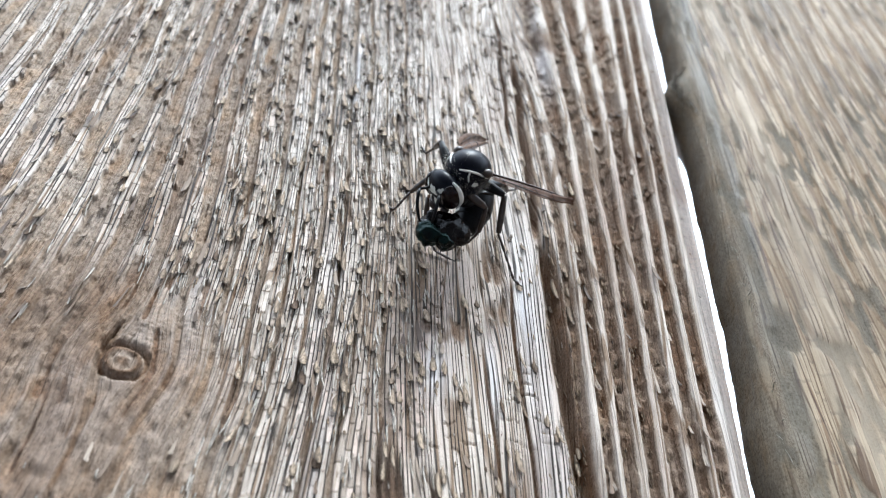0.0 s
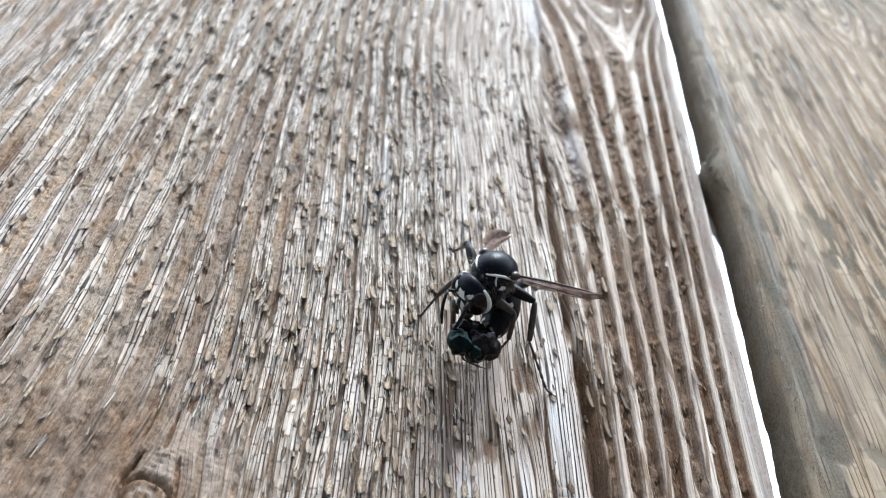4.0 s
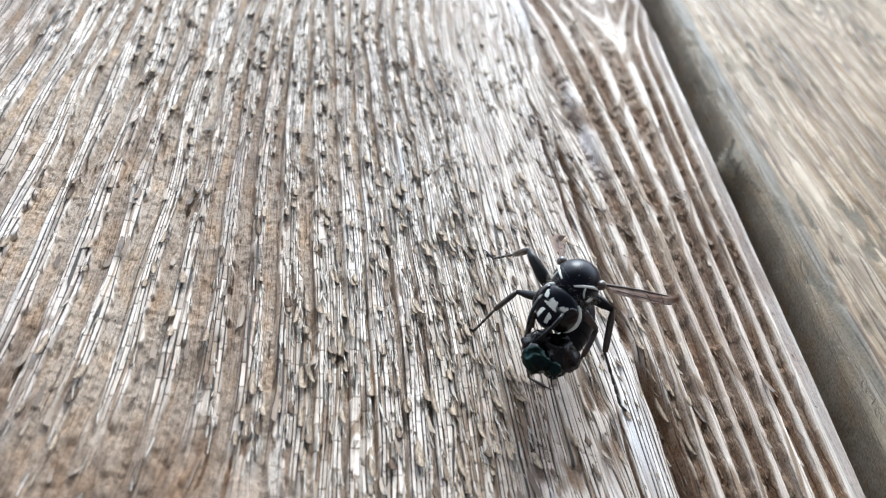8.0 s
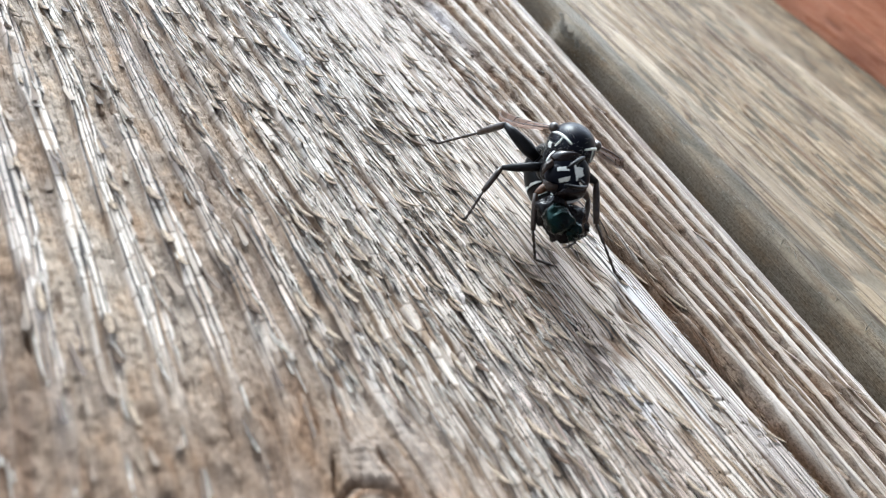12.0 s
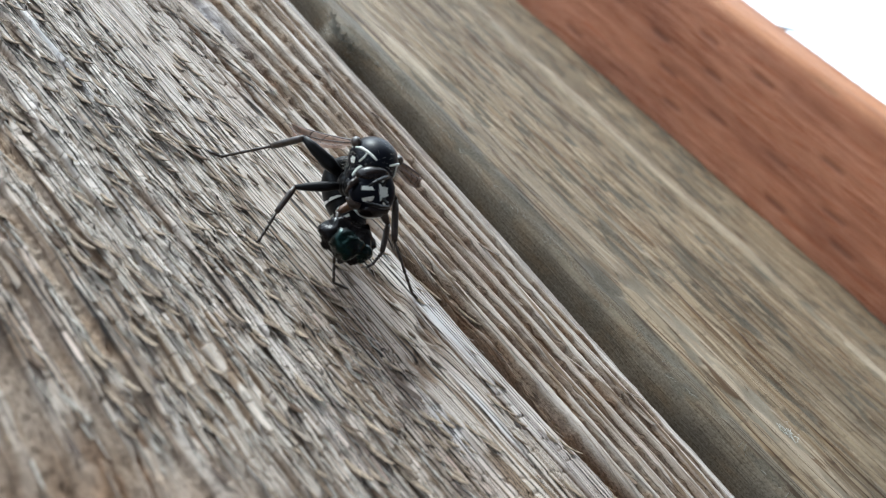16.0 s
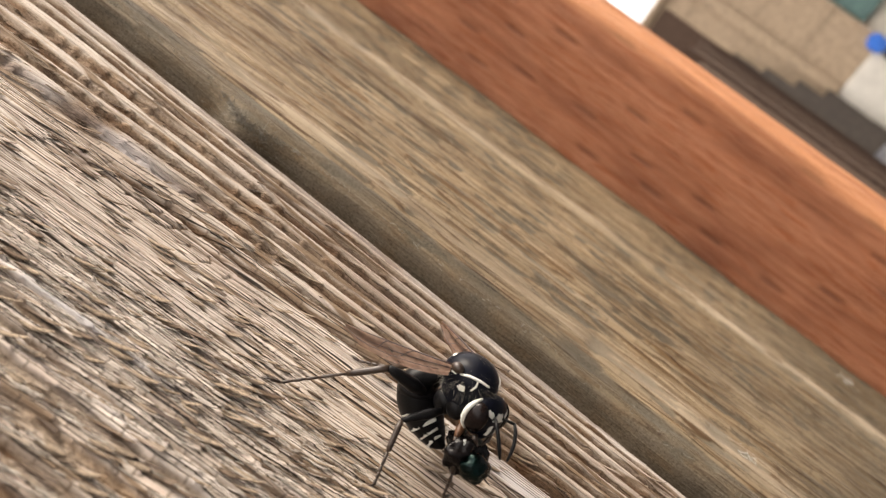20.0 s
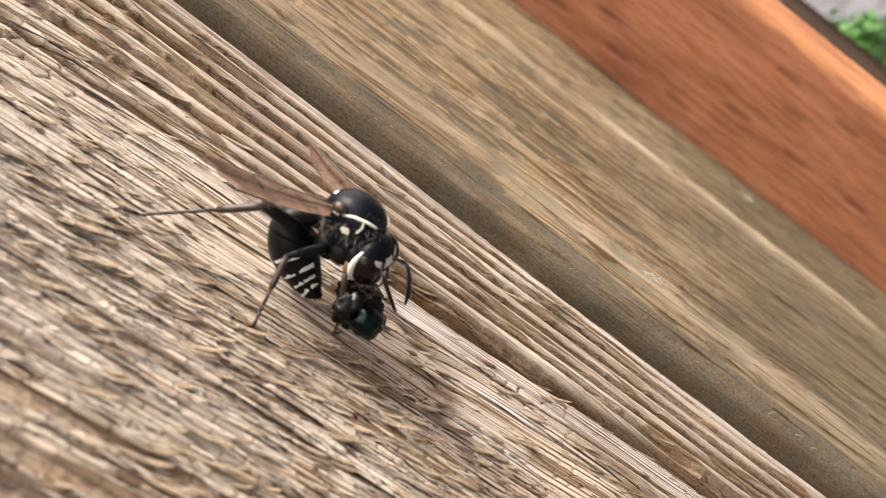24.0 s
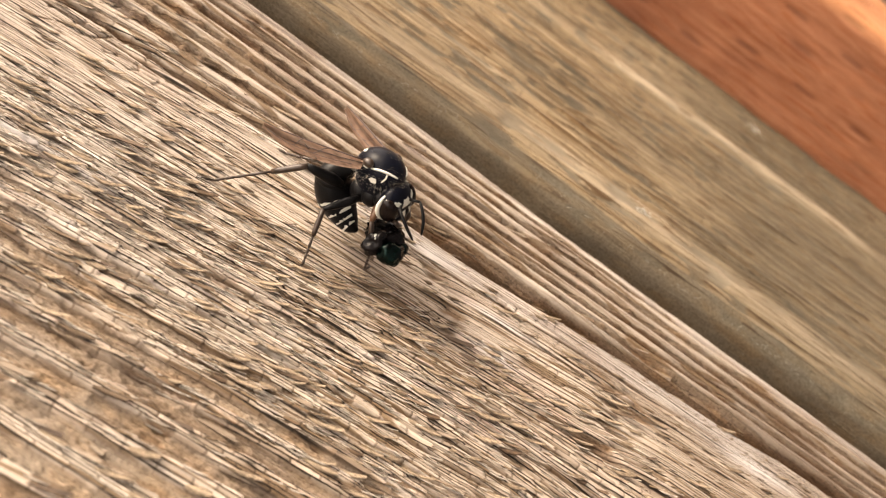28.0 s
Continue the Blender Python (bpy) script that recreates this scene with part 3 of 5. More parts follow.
def tan_lift(x):
    return 3.2 - 3.2 * step(30, 112, x) - 1.6 * step(115.0, 121.0, x) ** 1.5


def relief_tan(x, y, z, nx, ny):
    front = np.clip(-ny, 0, 1)
    u = x + 0.05 * z + 1.6 * (value_noise(x / 18, z / 60, 103) - 0.5)
    for kx, kz, rx, rz in ((62.0, 110.0, 7.0, 12.0), (50.0, 190.0, 6.0, 12.0)):
        dx, dz = x - kx, z - kz
        u -= rx * dx / np.sqrt(dx * dx + 3.0) * np.exp(-((dz / rz) ** 2)) * np.exp(-np.abs(dx) / (1.6 * rx))
    w = u / 3.1 + 0.3 * (value_noise(u / 4, z / 30, 108) - 0.5)
    r = w - np.floor(w)
    ridge = step(0.0, 0.3, r) * step(1.0, 0.5, r)
    fib, fib2 = value_noise(u / 0.35, z / 10.0, 111), value_noise(u / 0.9, z / 6.0, 112)
    pits = step(0.58, 0.70, value_noise(u / 0.62, z / 3.4, 131)) * step(0.2, 0.5, value_noise(x / 11, z / 18, 132))
    h = 0.34 * (ridge - 0.5) + 0.16 * (fib - 0.5) + 0.22 * (fib2 - 0.5) - 0.16 * pits
    ledge = np.exp(-(((x - 87.5 + 0.03 * z) / 2.4) ** 2)) * (0.3 + 0.7 * value_noise(z / 14, x / 9, 142))           # a torn, paler ledge down the board
    h += 0.9 * ledge * value_noise(x / 3, z / 9, 141)
    late = np.clip(0.15 + 0.75 * ridge * (0.5 + 0.6 * fib) + 0.25 * fib2, 0, 1)
    pale = np.clip(0.7 * ledge + 0.40 * np.exp(-(((x - 37.0 + 0.02 * z) / 2.2) ** 2)) + 0.15 * step(0.6, 0.9, value_noise(u / 1.4, z / 30, 151)), 0, 1)
    fresh = 0.9 * pits
    low = step(-12, -60, z + 14 * (value_noise(x / 9, z / 14, 152) - 0.5))         # darker towards the ground
    fresh = np.maximum(fresh, 0.65 * low)
    late = late * (1 - pits)
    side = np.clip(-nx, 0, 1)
    bulge = np.exp(-(((z - 37.5) / 3.6) ** 2)) * 2.4 + 0.5 * np.exp(-(((z + 22) / 9.0) ** 2))
    felt = 0.14 * (value_noise(y / 0.5, z / 0.7, 161) - 0.5) + 0.35 * (value_noise(y / 2.0, z / 5.0, 162) - 0.5)
    h = h * front + side * (1 - front) * (felt + bulge)
    yellow = np.exp(-(((x - 34 + 0.03 * z) / 3.0) ** 2)) * front
    # the strip by the post carries grime and the post's shadow in its colour
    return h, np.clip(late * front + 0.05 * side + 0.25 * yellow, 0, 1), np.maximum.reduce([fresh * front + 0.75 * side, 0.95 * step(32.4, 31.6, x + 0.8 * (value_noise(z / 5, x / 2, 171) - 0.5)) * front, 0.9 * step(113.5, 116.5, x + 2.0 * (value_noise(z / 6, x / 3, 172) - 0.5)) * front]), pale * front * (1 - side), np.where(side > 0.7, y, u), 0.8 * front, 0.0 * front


def tan_board():
    rows = []
    ledge = 29.05
    y0 = -float(tan_lift(np.array(31.4)))
    for x in np.arange(121.0, 38.0, -6.0):
        rows.append((x, 12.0, 0, 1))
    for k in range(0, 12):                    # the back edge is worn away
        a = k / 11
        rows.append((38.0 - (38.0 - ledge) * a, 12.0 - 9.4 * a, -0.75, 0.66))
    for y in np.arange(2.3, y0 + 1.9, -0.28):
        rows.append((ledge, y, -1, 0))
    for k in range(1, 9):
        a = math.pi / 2 * k / 8
        rows.append((31.4 - (31.4 - ledge) * math.cos(a), y0 + 2.0 - 2.0 * math.sin(a), -math.cos(a), -math.sin(a)))
    for x in graded(0.24, 31.6, 62, 31.6, 121.0, 1.012)[1:]:
        rows.append((x, -float(tan_lift(np.array(x))), 0, -1))
    for y in np.arange(4.5, 12, 2.0):
        rows.append((121.0, y, 1, 0))
    zs = graded(0.42, -72, 75, -930, 900, 1.04)
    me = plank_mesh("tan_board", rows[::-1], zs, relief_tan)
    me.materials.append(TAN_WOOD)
    return tagged(new("fence_board", me), "weathered tan fence board with grey linty edge", "board", "fence boards")


def relief_red(x, y, z, nx, ny):
    w = np.where(np.abs(nx) > 0.7, y, x)
    fib = value_noise(w / 0.8, z / 14.0, 211)
    ridge = value_noise(w / 4.0 + 0.02 * z, z / 60.0, 212)
    # incision cuts in staggered rows
    row = np.floor(w / 5.5)
    zz = z / 15.0 + 0.37 * row + 0.08 * ids_noise(row, 213)
    cell = zz - np.floor(zz)
    mid = (w / 5.5 - row - 0.5 + 0.35 * (ids_noise(np.floor(zz) + 50 * row, 214) - 0.5)) * 5.5
    cut = np.exp(-((mid / 0.45) ** 2)) * step(0.18, 0.28, cell) * step(0.64, 0.52, cell) * step(0.1, 0.5, ids_noise(np.floor(zz) + 91 * row, 215))
    h = 0.25 * (fib - 0.5) + 0.3 * (ridge - 0.5) - 0.35 * cut
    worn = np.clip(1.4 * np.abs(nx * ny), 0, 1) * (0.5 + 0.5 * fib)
    worn = np.maximum(worn, 0.75 * step(-0.5, -0.95, ny) * (0.55 + 0.45 * value_noise(w / 3.0, z / 40.0, 216)) * (1 - cut))      # the front's stronger light is put in as a paler colour
    return h, np.clip(0.2 + 0.6 * ridge + 0.3 * fib, 0, 1), np.clip(0.6 * cut, 0, 1), worn * 0.9, w * 2.0


def post():
    """A square treated post with eased corners, standing proud of the boards."""
    x0, x1, y0, y1, r = 121.8, 160.3, -25.8, 60.0, 2.6
    rows = []
    for (cx, cy), a0 in (((x0 + r, y0 + r), 180), ((x1 - r, y0 + r), 270), ((x1 - r, y1 - r), 0), ((x0 + r, y1 - r), 90)):
        for k in range(0, 9):
            a = radians(a0 + 90 * k / 8)
            rows.append((cx + r * math.cos(a), cy + r * math.sin(a), math.cos(a), math.sin(a)))
        nxt = {180: ((x1 - r, y0), (0, -1)), 270: ((x1, y1 - r), (1, 0)), 0: ((x0 + r, y1), (0, 1)), 90: ((x0, y0 + r), (-1, 0))}[a0]
        last = rows[-1]
        count = 190 if a0 in (90, 180) else 50
        for k in range(1, count):
            t = k / count
            rows.append((last[0] + (nxt[0][0] - last[0]) * t, last[1] + (nxt[0][1] - last[1]) * t, *nxt[1]))
    zs = graded(0.9, -150, 260, -945, 960, 1.06)
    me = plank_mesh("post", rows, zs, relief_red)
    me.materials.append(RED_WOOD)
    return tagged(new("fence_post", me), "red-brown treated fence post with incised faces and eased corners", "post")


def post_splinter(parent):
    """One torn sliver standing off the post's far corner."""
    bm = bmesh.new()
    rows = []
    for t, w, up in ((0.0, 0.5, 0.0), (0.4, 0.9, 0.7), (0.75, 0.8, 1.5), (1.0, 0.25, 1.9)):
        rows.append([bm.verts.new((158.0 + sx * w, -25.5 - up + sy * 0.35 * (1.2 - t), 49.0 - 5.0 * t)) for sx, sy in ((-1, -1), (1, -1), (1, 1), (-1, 1))])
    for g, h in zip(rows, rows[1:]):
        for k in range(4):
            bm.faces.new((g[k], g[(k + 1) % 4], h[(k + 1) % 4], h[k]))
    bm.faces.new(rows[0][::-1])
    bm.faces.new(rows[-1])
    part("splinter", bm, BROWN_LEG, parent, "dark splinter on the corner")


def slivers(name, count, seed, where, lengths, width, lift, material, parent, surface, label):
    """Many thin torn fibres, lifted and bent aside at the lower end, as one mesh. where(rng, n) gives x and z in mm."""
    rng = np.random.RandomState(seed)
    x, z = where(rng, count)
    n = len(x)
    y = surface(x, z)
    L = rng.uniform(*lengths, n)
    W = rng.uniform(*width, n)
    up = rng.uniform(*lift, n)
    bend = np.where(rng.rand(n) < 0.75, 1, -1) * rng.uniform(0.0, 0.13, n) * (up / lift[1])
    e = 0.4
    slope = -(grain_grey(x, z + e) - grain_grey(x, z - e)) / (grain_grey(x + e, z) - grain_grey(x - e, z))
    lean = np.clip(slope, -0.3, 0.3) + rng.normal(0, 0.03, n)
    d = np.stack([-lean, np.zeros(n), -np.ones(n)], 1)
    d /= np.linalg.norm(d, axis=1, keepdims=True)
    side = np.stack([np.ones(n), np.zeros(n), d[:, 0] / np.abs(d[:, 2])], 1)
    base = np.stack([x, y + 0.08, z], 1)
    out = np.tile([0.0, -1.0, 0.0], (n, 1))
    co = []
    for t, w in ((0.0, 0.7), (0.4, 1.0), (0.75, 0.95), (1.0, 0.5)):
        c = base + d * (L * t)[:, None] + out * (up * L * t * t)[:, None] + side * (bend * L * t ** 3)[:, None]
        for sx, sy in ((-1, 0), (0, 0.18), (1, 0), (0, -0.18)):
            co.append(c + side * (sx * W * w * 0.5)[:, None] + out * (sy * W * w)[:, None])
    co = np.stack(co, 1)
    one = []
    for k in range(3):
        for j in range(4):
            one.append((4 * k + j, 4 * k + (j + 1) % 4, 4 * k + 4 + (j + 1) % 4, 4 * k + 4 + j))
    quads = (np.array(one)[None] + 16 * np.arange(n)[:, None, None]).reshape(-1, 4)
    me = mesh_from_arrays(name, co.reshape(-1, 3) * MM, quads)
    me.materials.append(material)
    ob = new(name, me)
    ob.parent = parent
    return tagged(ob, label, kind="stuff")


def surface_grey(x, z):
    zero = np.zeros_like(x)
    return -edge_lift(x) - relief_grey(x, zero, z, zero, zero - 1)[0]


def scatter_left(rng, n):
    """On the ridges of the left half, thickest in the shaggy patch beside the hornet."""
    x = rng.uniform(-58, 1, n * 8)
    z = -46 + 125 * rng.uniform(0, 1, n * 8)
    w = rings_grey(grain_grey(x, z))
    r = w - np.floor(w)
    knot = np.hypot((x + 25.1) / 9, (z + 26.6) / 9) < 1
    shag = np.exp(-(((x + 13) / np.where(z > 0, 14 + 0.5 * z, 14)) ** 4) - (np.where(z > -4, (z + 4) / 75, (z + 4) / 26)) ** 4)
    duty = 0.88 - 0.42 * step(-19, -27, x - 0.25 * z) * (1 - 0.65 * step(8, 42, z))
    ok = ~knot & (rng.rand(n * 8) < 0.22 + 0.78 * shag) & (r > np.where(rng.rand(n * 8) < 0.7, duty - 0.16, 0.06)) & (r < duty) & (x < -3.5 - 0.10 * z + rng.normal(0, 1.0, n * 8))
    return x[ok][:n], z[ok][:n]


def scatter_right(rng, n):
    x = rng.uniform(-10, 12.5, n)
    z = rng.uniform(-60, 80, n)
    return x, z


def scatter_groove(rng, n):
    """Mostly between the ridges on the right of the board."""
    x = rng.uniform(10.5, 25.5, n * 3)
    z = -60 + 150 * rng.uniform(0, 1, n * 3) ** 1.2
    w = rings_grey(grain_grey(x, z))
    r = w - np.floor(w)
    ok = (r < 0.06) | (r > 0.70)
    return x[ok][:n], z[ok][:n]


grey = grey_board()
tan = tan_board()
red = post()
post_splinter(red)
slivers("torn_fibre", 3900, 5, scatter_left, (1.2, 3.6), (0.10, 0.24), (0.02, 0.14), SPLINTER, grey, surface_grey, "pale torn wood fibres")
slivers("torn_fibre", 1000, 6, scatter_left, (0.8, 2.2), (0.08, 0.18), (0.02, 0.22), BROWN_SPLINTER, grey, surface_grey, "brown torn wood fibres")
slivers("torn_fibre", 620, 10, scatter_left, (1.2, 3.2), (0.30, 0.80), (0.08, 0.36), FLAP, grey, surface_grey, "lifted flaps of torn wood")
slivers("torn_fibre", 420, 14, scatter_right, (1.0, 3.0), (0.25, 0.65), (0.06, 0.26), FLAP, grey, surface_grey, "lifted flaps of torn wood")
slivers("torn_fibre", 1100, 7, scatter_right, (0.5, 1.8), (0.08, 0.22), (0.02, 0.24), BROWN_SPLINTER, grey, surface_grey, "brown torn wood fibres")
slivers("torn_fibre", 5200, 9, scatter_groove, (0.3, 1.1), (0.08, 0.24), (0.02, 0.16), BROWN_SPLINTER, grey, surface_grey, "brown crumbled fibres in the grooves")
slivers("torn_fibre", 500, 8, scatter_right, (0.6, 2.0), (0.06, 0.18), (0.04, 0.22), SPLINTER, grey, surface_grey, "pale torn wood fibres")


def chips(count, seed):
    """Larger splinters torn from the grey board, lifted at the lower end and ragged there, each a piece of its own."""
    rng = random.Random(seed)
    shapes = []
    for _ in range(14):
        bm = bmesh.new()
        rows, curl, sway = [], rng.uniform(0.1, 0.5), rng.uniform(-0.15, 0.15)
        for t in (0.0, 0.3, 0.6, 0.85, 1.0):
            w = 0.5 * (0.35 + 1.3 * t * (1 - 0.55 * t)) * rng.uniform(0.8, 1.15)
            c = Vector((sway * t * t, -curl * 0.35 * t * t, -t))
            rows.append([bm.verts.new(c + Vector((sx * w * 0.22, sy * 0.035 * (1.2 - t), rng.uniform(-0.10, 0.10) if t == 1.0 else 0))) for sx, sy in ((-1, -1), (0.1, -1.3), (1, -1), (1, 1), (-1, 1))])
        for g, h in zip(rows, rows[1:]):
            for k in range(5):
                bm.faces.new((g[k], g[(k + 1) % 5], h[(k + 1) % 5], h[k]))
        bm.faces.new(rows[0][::-1])
        bm.faces.new(rows[-1])
        me = bpy.data.meshes.new("splinter")
        bm.to_mesh(me)
        bm.free()
        me.transform(Matrix.Scale(MM, 4))
        me.materials.append(CHIP)
        shapes.append(me)
    for _ in range(count):
        x, z = (rng.uniform(-44, 9), rng.uniform(-42, 52)) if rng.random() < 0.75 else (rng.uniform(9, 25), rng.uniform(-42, 60))
        if abs(x - 6.9 + 0.05 * z) < 1.5 or math.hypot(x + 25.1, z + 26.6) < 7:
            continue
        X, Z, e = np.array([x]), np.array([z]), 0.4
        lean = float((-(grain_grey(X, Z + e) - grain_grey(X, Z - e)) / (grain_grey(X + e, Z) - grain_grey(X - e, Z)))[0])
        ob = new("splinter", rng.choice(shapes))
        ob.parent = grey
        L = rng.uniform(1.0, 3.2)
        ob.matrix_local = Matrix.LocRotScale(Vector((x, float(surface_grey(X, Z)[0]) + 0.05, z)) * MM, Euler((radians(rng.uniform(-16, -3)), math.atan(max(-0.3, min(0.3, lean))), radians(rng.uniform(-15, 15)))),
                                             Vector((rng.uniform(0.9, 2.4), rng.uniform(0.8, 2.0), L)))


chips(300, 77)


def lint():
    """Grey lint and loose fibres on the edge of the tan board, thickest in one matted tuft."""
    rng = np.random.RandomState(12)
    n = 3200
    z = np.where(rng.rand(n) < 0.3, rng.normal(37.5, 2.6, n), rng.uniform(-75, 110, n))
    y = rng.uniform(-2.6, 2.0, n)
    x = 29.4 - 2.4 * np.exp(-(((z - 37.5) / 3.6) ** 2))
    a, L = rng.uniform(0, 2 * math.pi, n), rng.uniform(0.4, 1.3, n)
    d = np.stack([-rng.uniform(0.05, 0.4, n), np.cos(a) * 0.7, np.sin(a)], 1)
    d /= np.linalg.norm(d, axis=1, keepdims=True)
    s = np.cross(d, rng.normal(0, 1, (n, 3)))
    s /= np.linalg.norm(s, axis=1, keepdims=True)
    s2 = np.cross(d, s)
    base = np.stack([x + 0.2, y, z], 1)
    co = []
    for t, w in ((0, 0.05), (0.5, 0.045), (1, 0.02)):
        c = base + d * (L * t)[:, None] + s2 * (0.25 * L * t * t)[:, None]
        for k in range(3):
            b = 2 * math.pi * k / 3
            co.append(c + (s * math.cos(b) + s2 * math.sin(b)) * w)
    co = np.stack(co, 1)
    one = [(3 * r + k, 3 * r + (k + 1) % 3, 3 * r + 3 + (k + 1) % 3, 3 * r + 3 + k) for r in range(2) for k in range(3)]
    quads = (np.array(one)[None] + 9 * np.arange(n)[:, None, None]).reshape(-1, 4)
    me = mesh_from_arrays("lint", co.reshape(-1, 3) * MM, quads)
    me.materials.append(LINT)
    ob = new("lint", me)
    ob.parent = tan
    tagged(ob, "grey lint and fibres", kind="stuff")


lint()


def lint_scrap(x, z, size, seed):
    """A pinch of loose grey lint caught on the face of the tan board."""
    rng = random.Random(seed)
    bm = bmesh.new()
    y = -float(tan_lift(np.array(x)))
    for _ in range(26):
        a = Vector((x + rng.gauss(0, 0.5) * size, y - rng.uniform(-0.10, 0.12), z + rng.gauss(0, 0.6) * size))
        d = Vector((rng.gauss(0, 1), -abs(rng.gauss(0, 0.25)), rng.gauss(0, 1))).normalized() * size * rng.uniform(0.4, 1.1)
        tube(bm, (a, a + d * 0.5 + Vector((0, -0.05, 0.06)), a + d), (0.035, 0.045, 0.015), 5)
    tagged(part("lint_scrap", bm, PALE_LINT, None), "small scrap of pale lint caught on the tan board", "lint")


PALE_LINT = plain("pale_lint", (0.46, 0.44, 0.39), 0.9, 0, 0.3, 1500, 0.2)
lint_scrap(39.5, -31.5, 1.0, 3)
lint_scrap(108.0, -54.0, 1.3, 4)


# ---- the hornet ----
def basis(tail, belly):
    """Axes of a body piece: x to its right, y to the belly, z to the tail."""
    z = Vector(tail).normalized()
    y = Vector(belly)
    y = (y - z * y.dot(z)).normalized()
    return Matrix((y.cross(z), y, z)).transposed()


def unturn(v, degrees):
    """A place in the body's space, from its place about the thorax while the body leans by that angle."""
    return Matrix.Rotation(-radians(degrees), 3, "Y") @ Vector(v)


def hornet():
    body = empty("hornet", "black hornet with ivory markings hanging head down and eating a fly", "hornet")
    B = basis((0.0, 0.35, 1.0), (0, 1, -0.35))
    thorax = part("thorax", blob(blob(bmesh.new(), (0, 0, 0), (2.0, 2.0, 2.6), B, 20, 28), (0, 1.0, -0.3), (1.85, 1.8, 2.2), B, 14, 20), BLACK, body, "glossy black thorax")
    R = (2.0, 2.0, 2.6)

    def mark(name, keep, parent=thorax, centre=(0, 0, 0), radii=R, turn=B, grow=0.035, material=IVORY, rings=56, sides=72):
        return part(name, blob(bmesh.new(), centre, radii, turn, rings, sides, keep, grow), material, parent, "ivory marking")

    def line_on(name, dirs, radius, parent=thorax, radii=R, turn=B, centre=(0, 0, 0)):
        """A slim raised ivory line across an ellipsoid, through the given directions."""
        ds = [Vector(d).normalized() for d in dirs]
        pts_l = []
        for a, b in zip(ds, ds[1:]):
            pts_l += [a.lerp(b, f / 5).normalized() for f in range(5)]
        pts_l.append(ds[-1])
        n = len(pts_l)
        return part(name, tube(bmesh.new(), [Vector(centre) + turn @ Vector([d[k] * radii[k] for k in range(3)]) for d in pts_l],
                               [radius * (0.35 + 0.65 * math.sin(math.pi * (k + 0.5) / n) ** 0.5) for k in range(n)], 8), IVORY, parent, "ivory line")

    # collar lines at the front of the thorax, meeting on the back, and shoulder spots
    for s in (-1, 1):
        line_on("collar_line", ((s * 0.93, -0.26, -0.12), (s * 0.84, -0.36, -0.42), (s * 0.62, -0.34, -0.72), (s * 0.28, -0.20, -0.93)), 0.12)
        line_on("neck_line", ((s * 0.66, -0.33, -0.68), (s * 0.72, -0.10, -0.72), (s * 0.80, 0.15, -0.62)), 0.09)
    for s in (-1, 1):
        mark("shoulder_spot", lambda n: (n.x - s * 0.93) ** 2 + (n.y + 0.25) ** 2 + (n.z - 0.10) ** 2 < 0.016)
        mark("side_spot", lambda n: (n.x - s * 0.90) ** 2 + (n.y - 0.20) ** 2 + (n.z + 0.32) ** 2 < 0.02)
        mark("back_mark", lambda n: (n.x - s * 0.42) ** 2 / 3 + (n.y + 0.66) ** 2 + (n.z - 0.62) ** 2 < 0.008)
        tg = bmesh.new()
        blob(tg, B @ Vector((s * 1.95, -0.9, 0.1)), (0.42, 0.45, 0.6), B, 8, 10)
        part("tegula", tg, BROWN_LEG, thorax)
    # the hips under the thorax
    for s in (-1, 1):
        for y, z, r in ((2.5, 1.0, 1.15), (2.4, -0.3, 1.05), (2.1, -1.6, 0.9)):
            part("coxa", blob(bmesh.new(), B @ Vector((s * 0.75, y, z)), (r * 0.85, r, r * 0.95), B, 10, 14), BLACK_SATIN, thorax)
    # fine hair on the sides and below
    rng = random.Random(4)
    bm = bmesh.new()
    for _ in range(1300):
        n = Vector((rng.gauss(0, 1), rng.gauss(0.35, 0.9), rng.gauss(0, 1))).normalized()
        if n.y < -0.15 and rng.random() < 0.8:
            continue
        p = B @ Vector((n.x * 1.98, n.y * 1.98, n.z * 2.57))
        d = (B @ n + Vector((rng.uniform(-.4, .4), rng.uniform(-.4, .4), rng.uniform(-.4, .4)))).normalized()
        L = rng.uniform(0.35, 0.75)
        tube(bm, (p, p + d * L * 0.6, p + d * L + Vector((0, 0, -0.1))), (0.0055, 0.0045, 0.0015), 3)
    tagged(part("body_hair", bm, HAIR, thorax, "short grey hair"), kind="stuff")

    # the curled abdomen: six plates, each a little over the next
    path = [(0.1, 1.6, 1.9), (0.1, 2.5, 2.9), (0.0, 3.4, 3.2), (-0.1, 4.4, 2.8), (-0.2, 5.3, 1.9), (-0.4, 5.9, 0.9), (-0.6, 6.3, 0.0), (-0.8, 6.5, -0.8), (-0.9, 6.5, -1.5)]
    path = [unturn(p, 26) for p in path]
    wide = [0.35, 0.95, 1.55, 1.78, 1.75, 1.5, 1.15, 0.75, 0.12]
    pts = [Vector(p) for p in path]

    def on(t):
        i = min(int(t), len(pts) - 2)
        f = t - i
        a, b, c, d = pts[max(i - 1, 0)], pts[i], pts[i + 1], pts[min(i + 2, len(pts) - 1)]
        p = 0.5 * ((2 * b) + (c - a) * f + (2 * a - 5 * b + 4 * c - d) * f * f + (3 * b - a - 3 * c + d) * f ** 3)
        w = [wide[max(i - 1, 0)], wide[i], wide[i + 1], wide[min(i + 2, len(pts) - 1)]]
        r = 0.5 * (2 * w[1] + (w[2] - w[0]) * f + (2 * w[0] - 5 * w[1] + 4 * w[2] - w[3]) * f * f + (3 * w[1] - w[0] - 3 * w[2] + w[3]) * f ** 3)
        return p, max(r, 0.08)

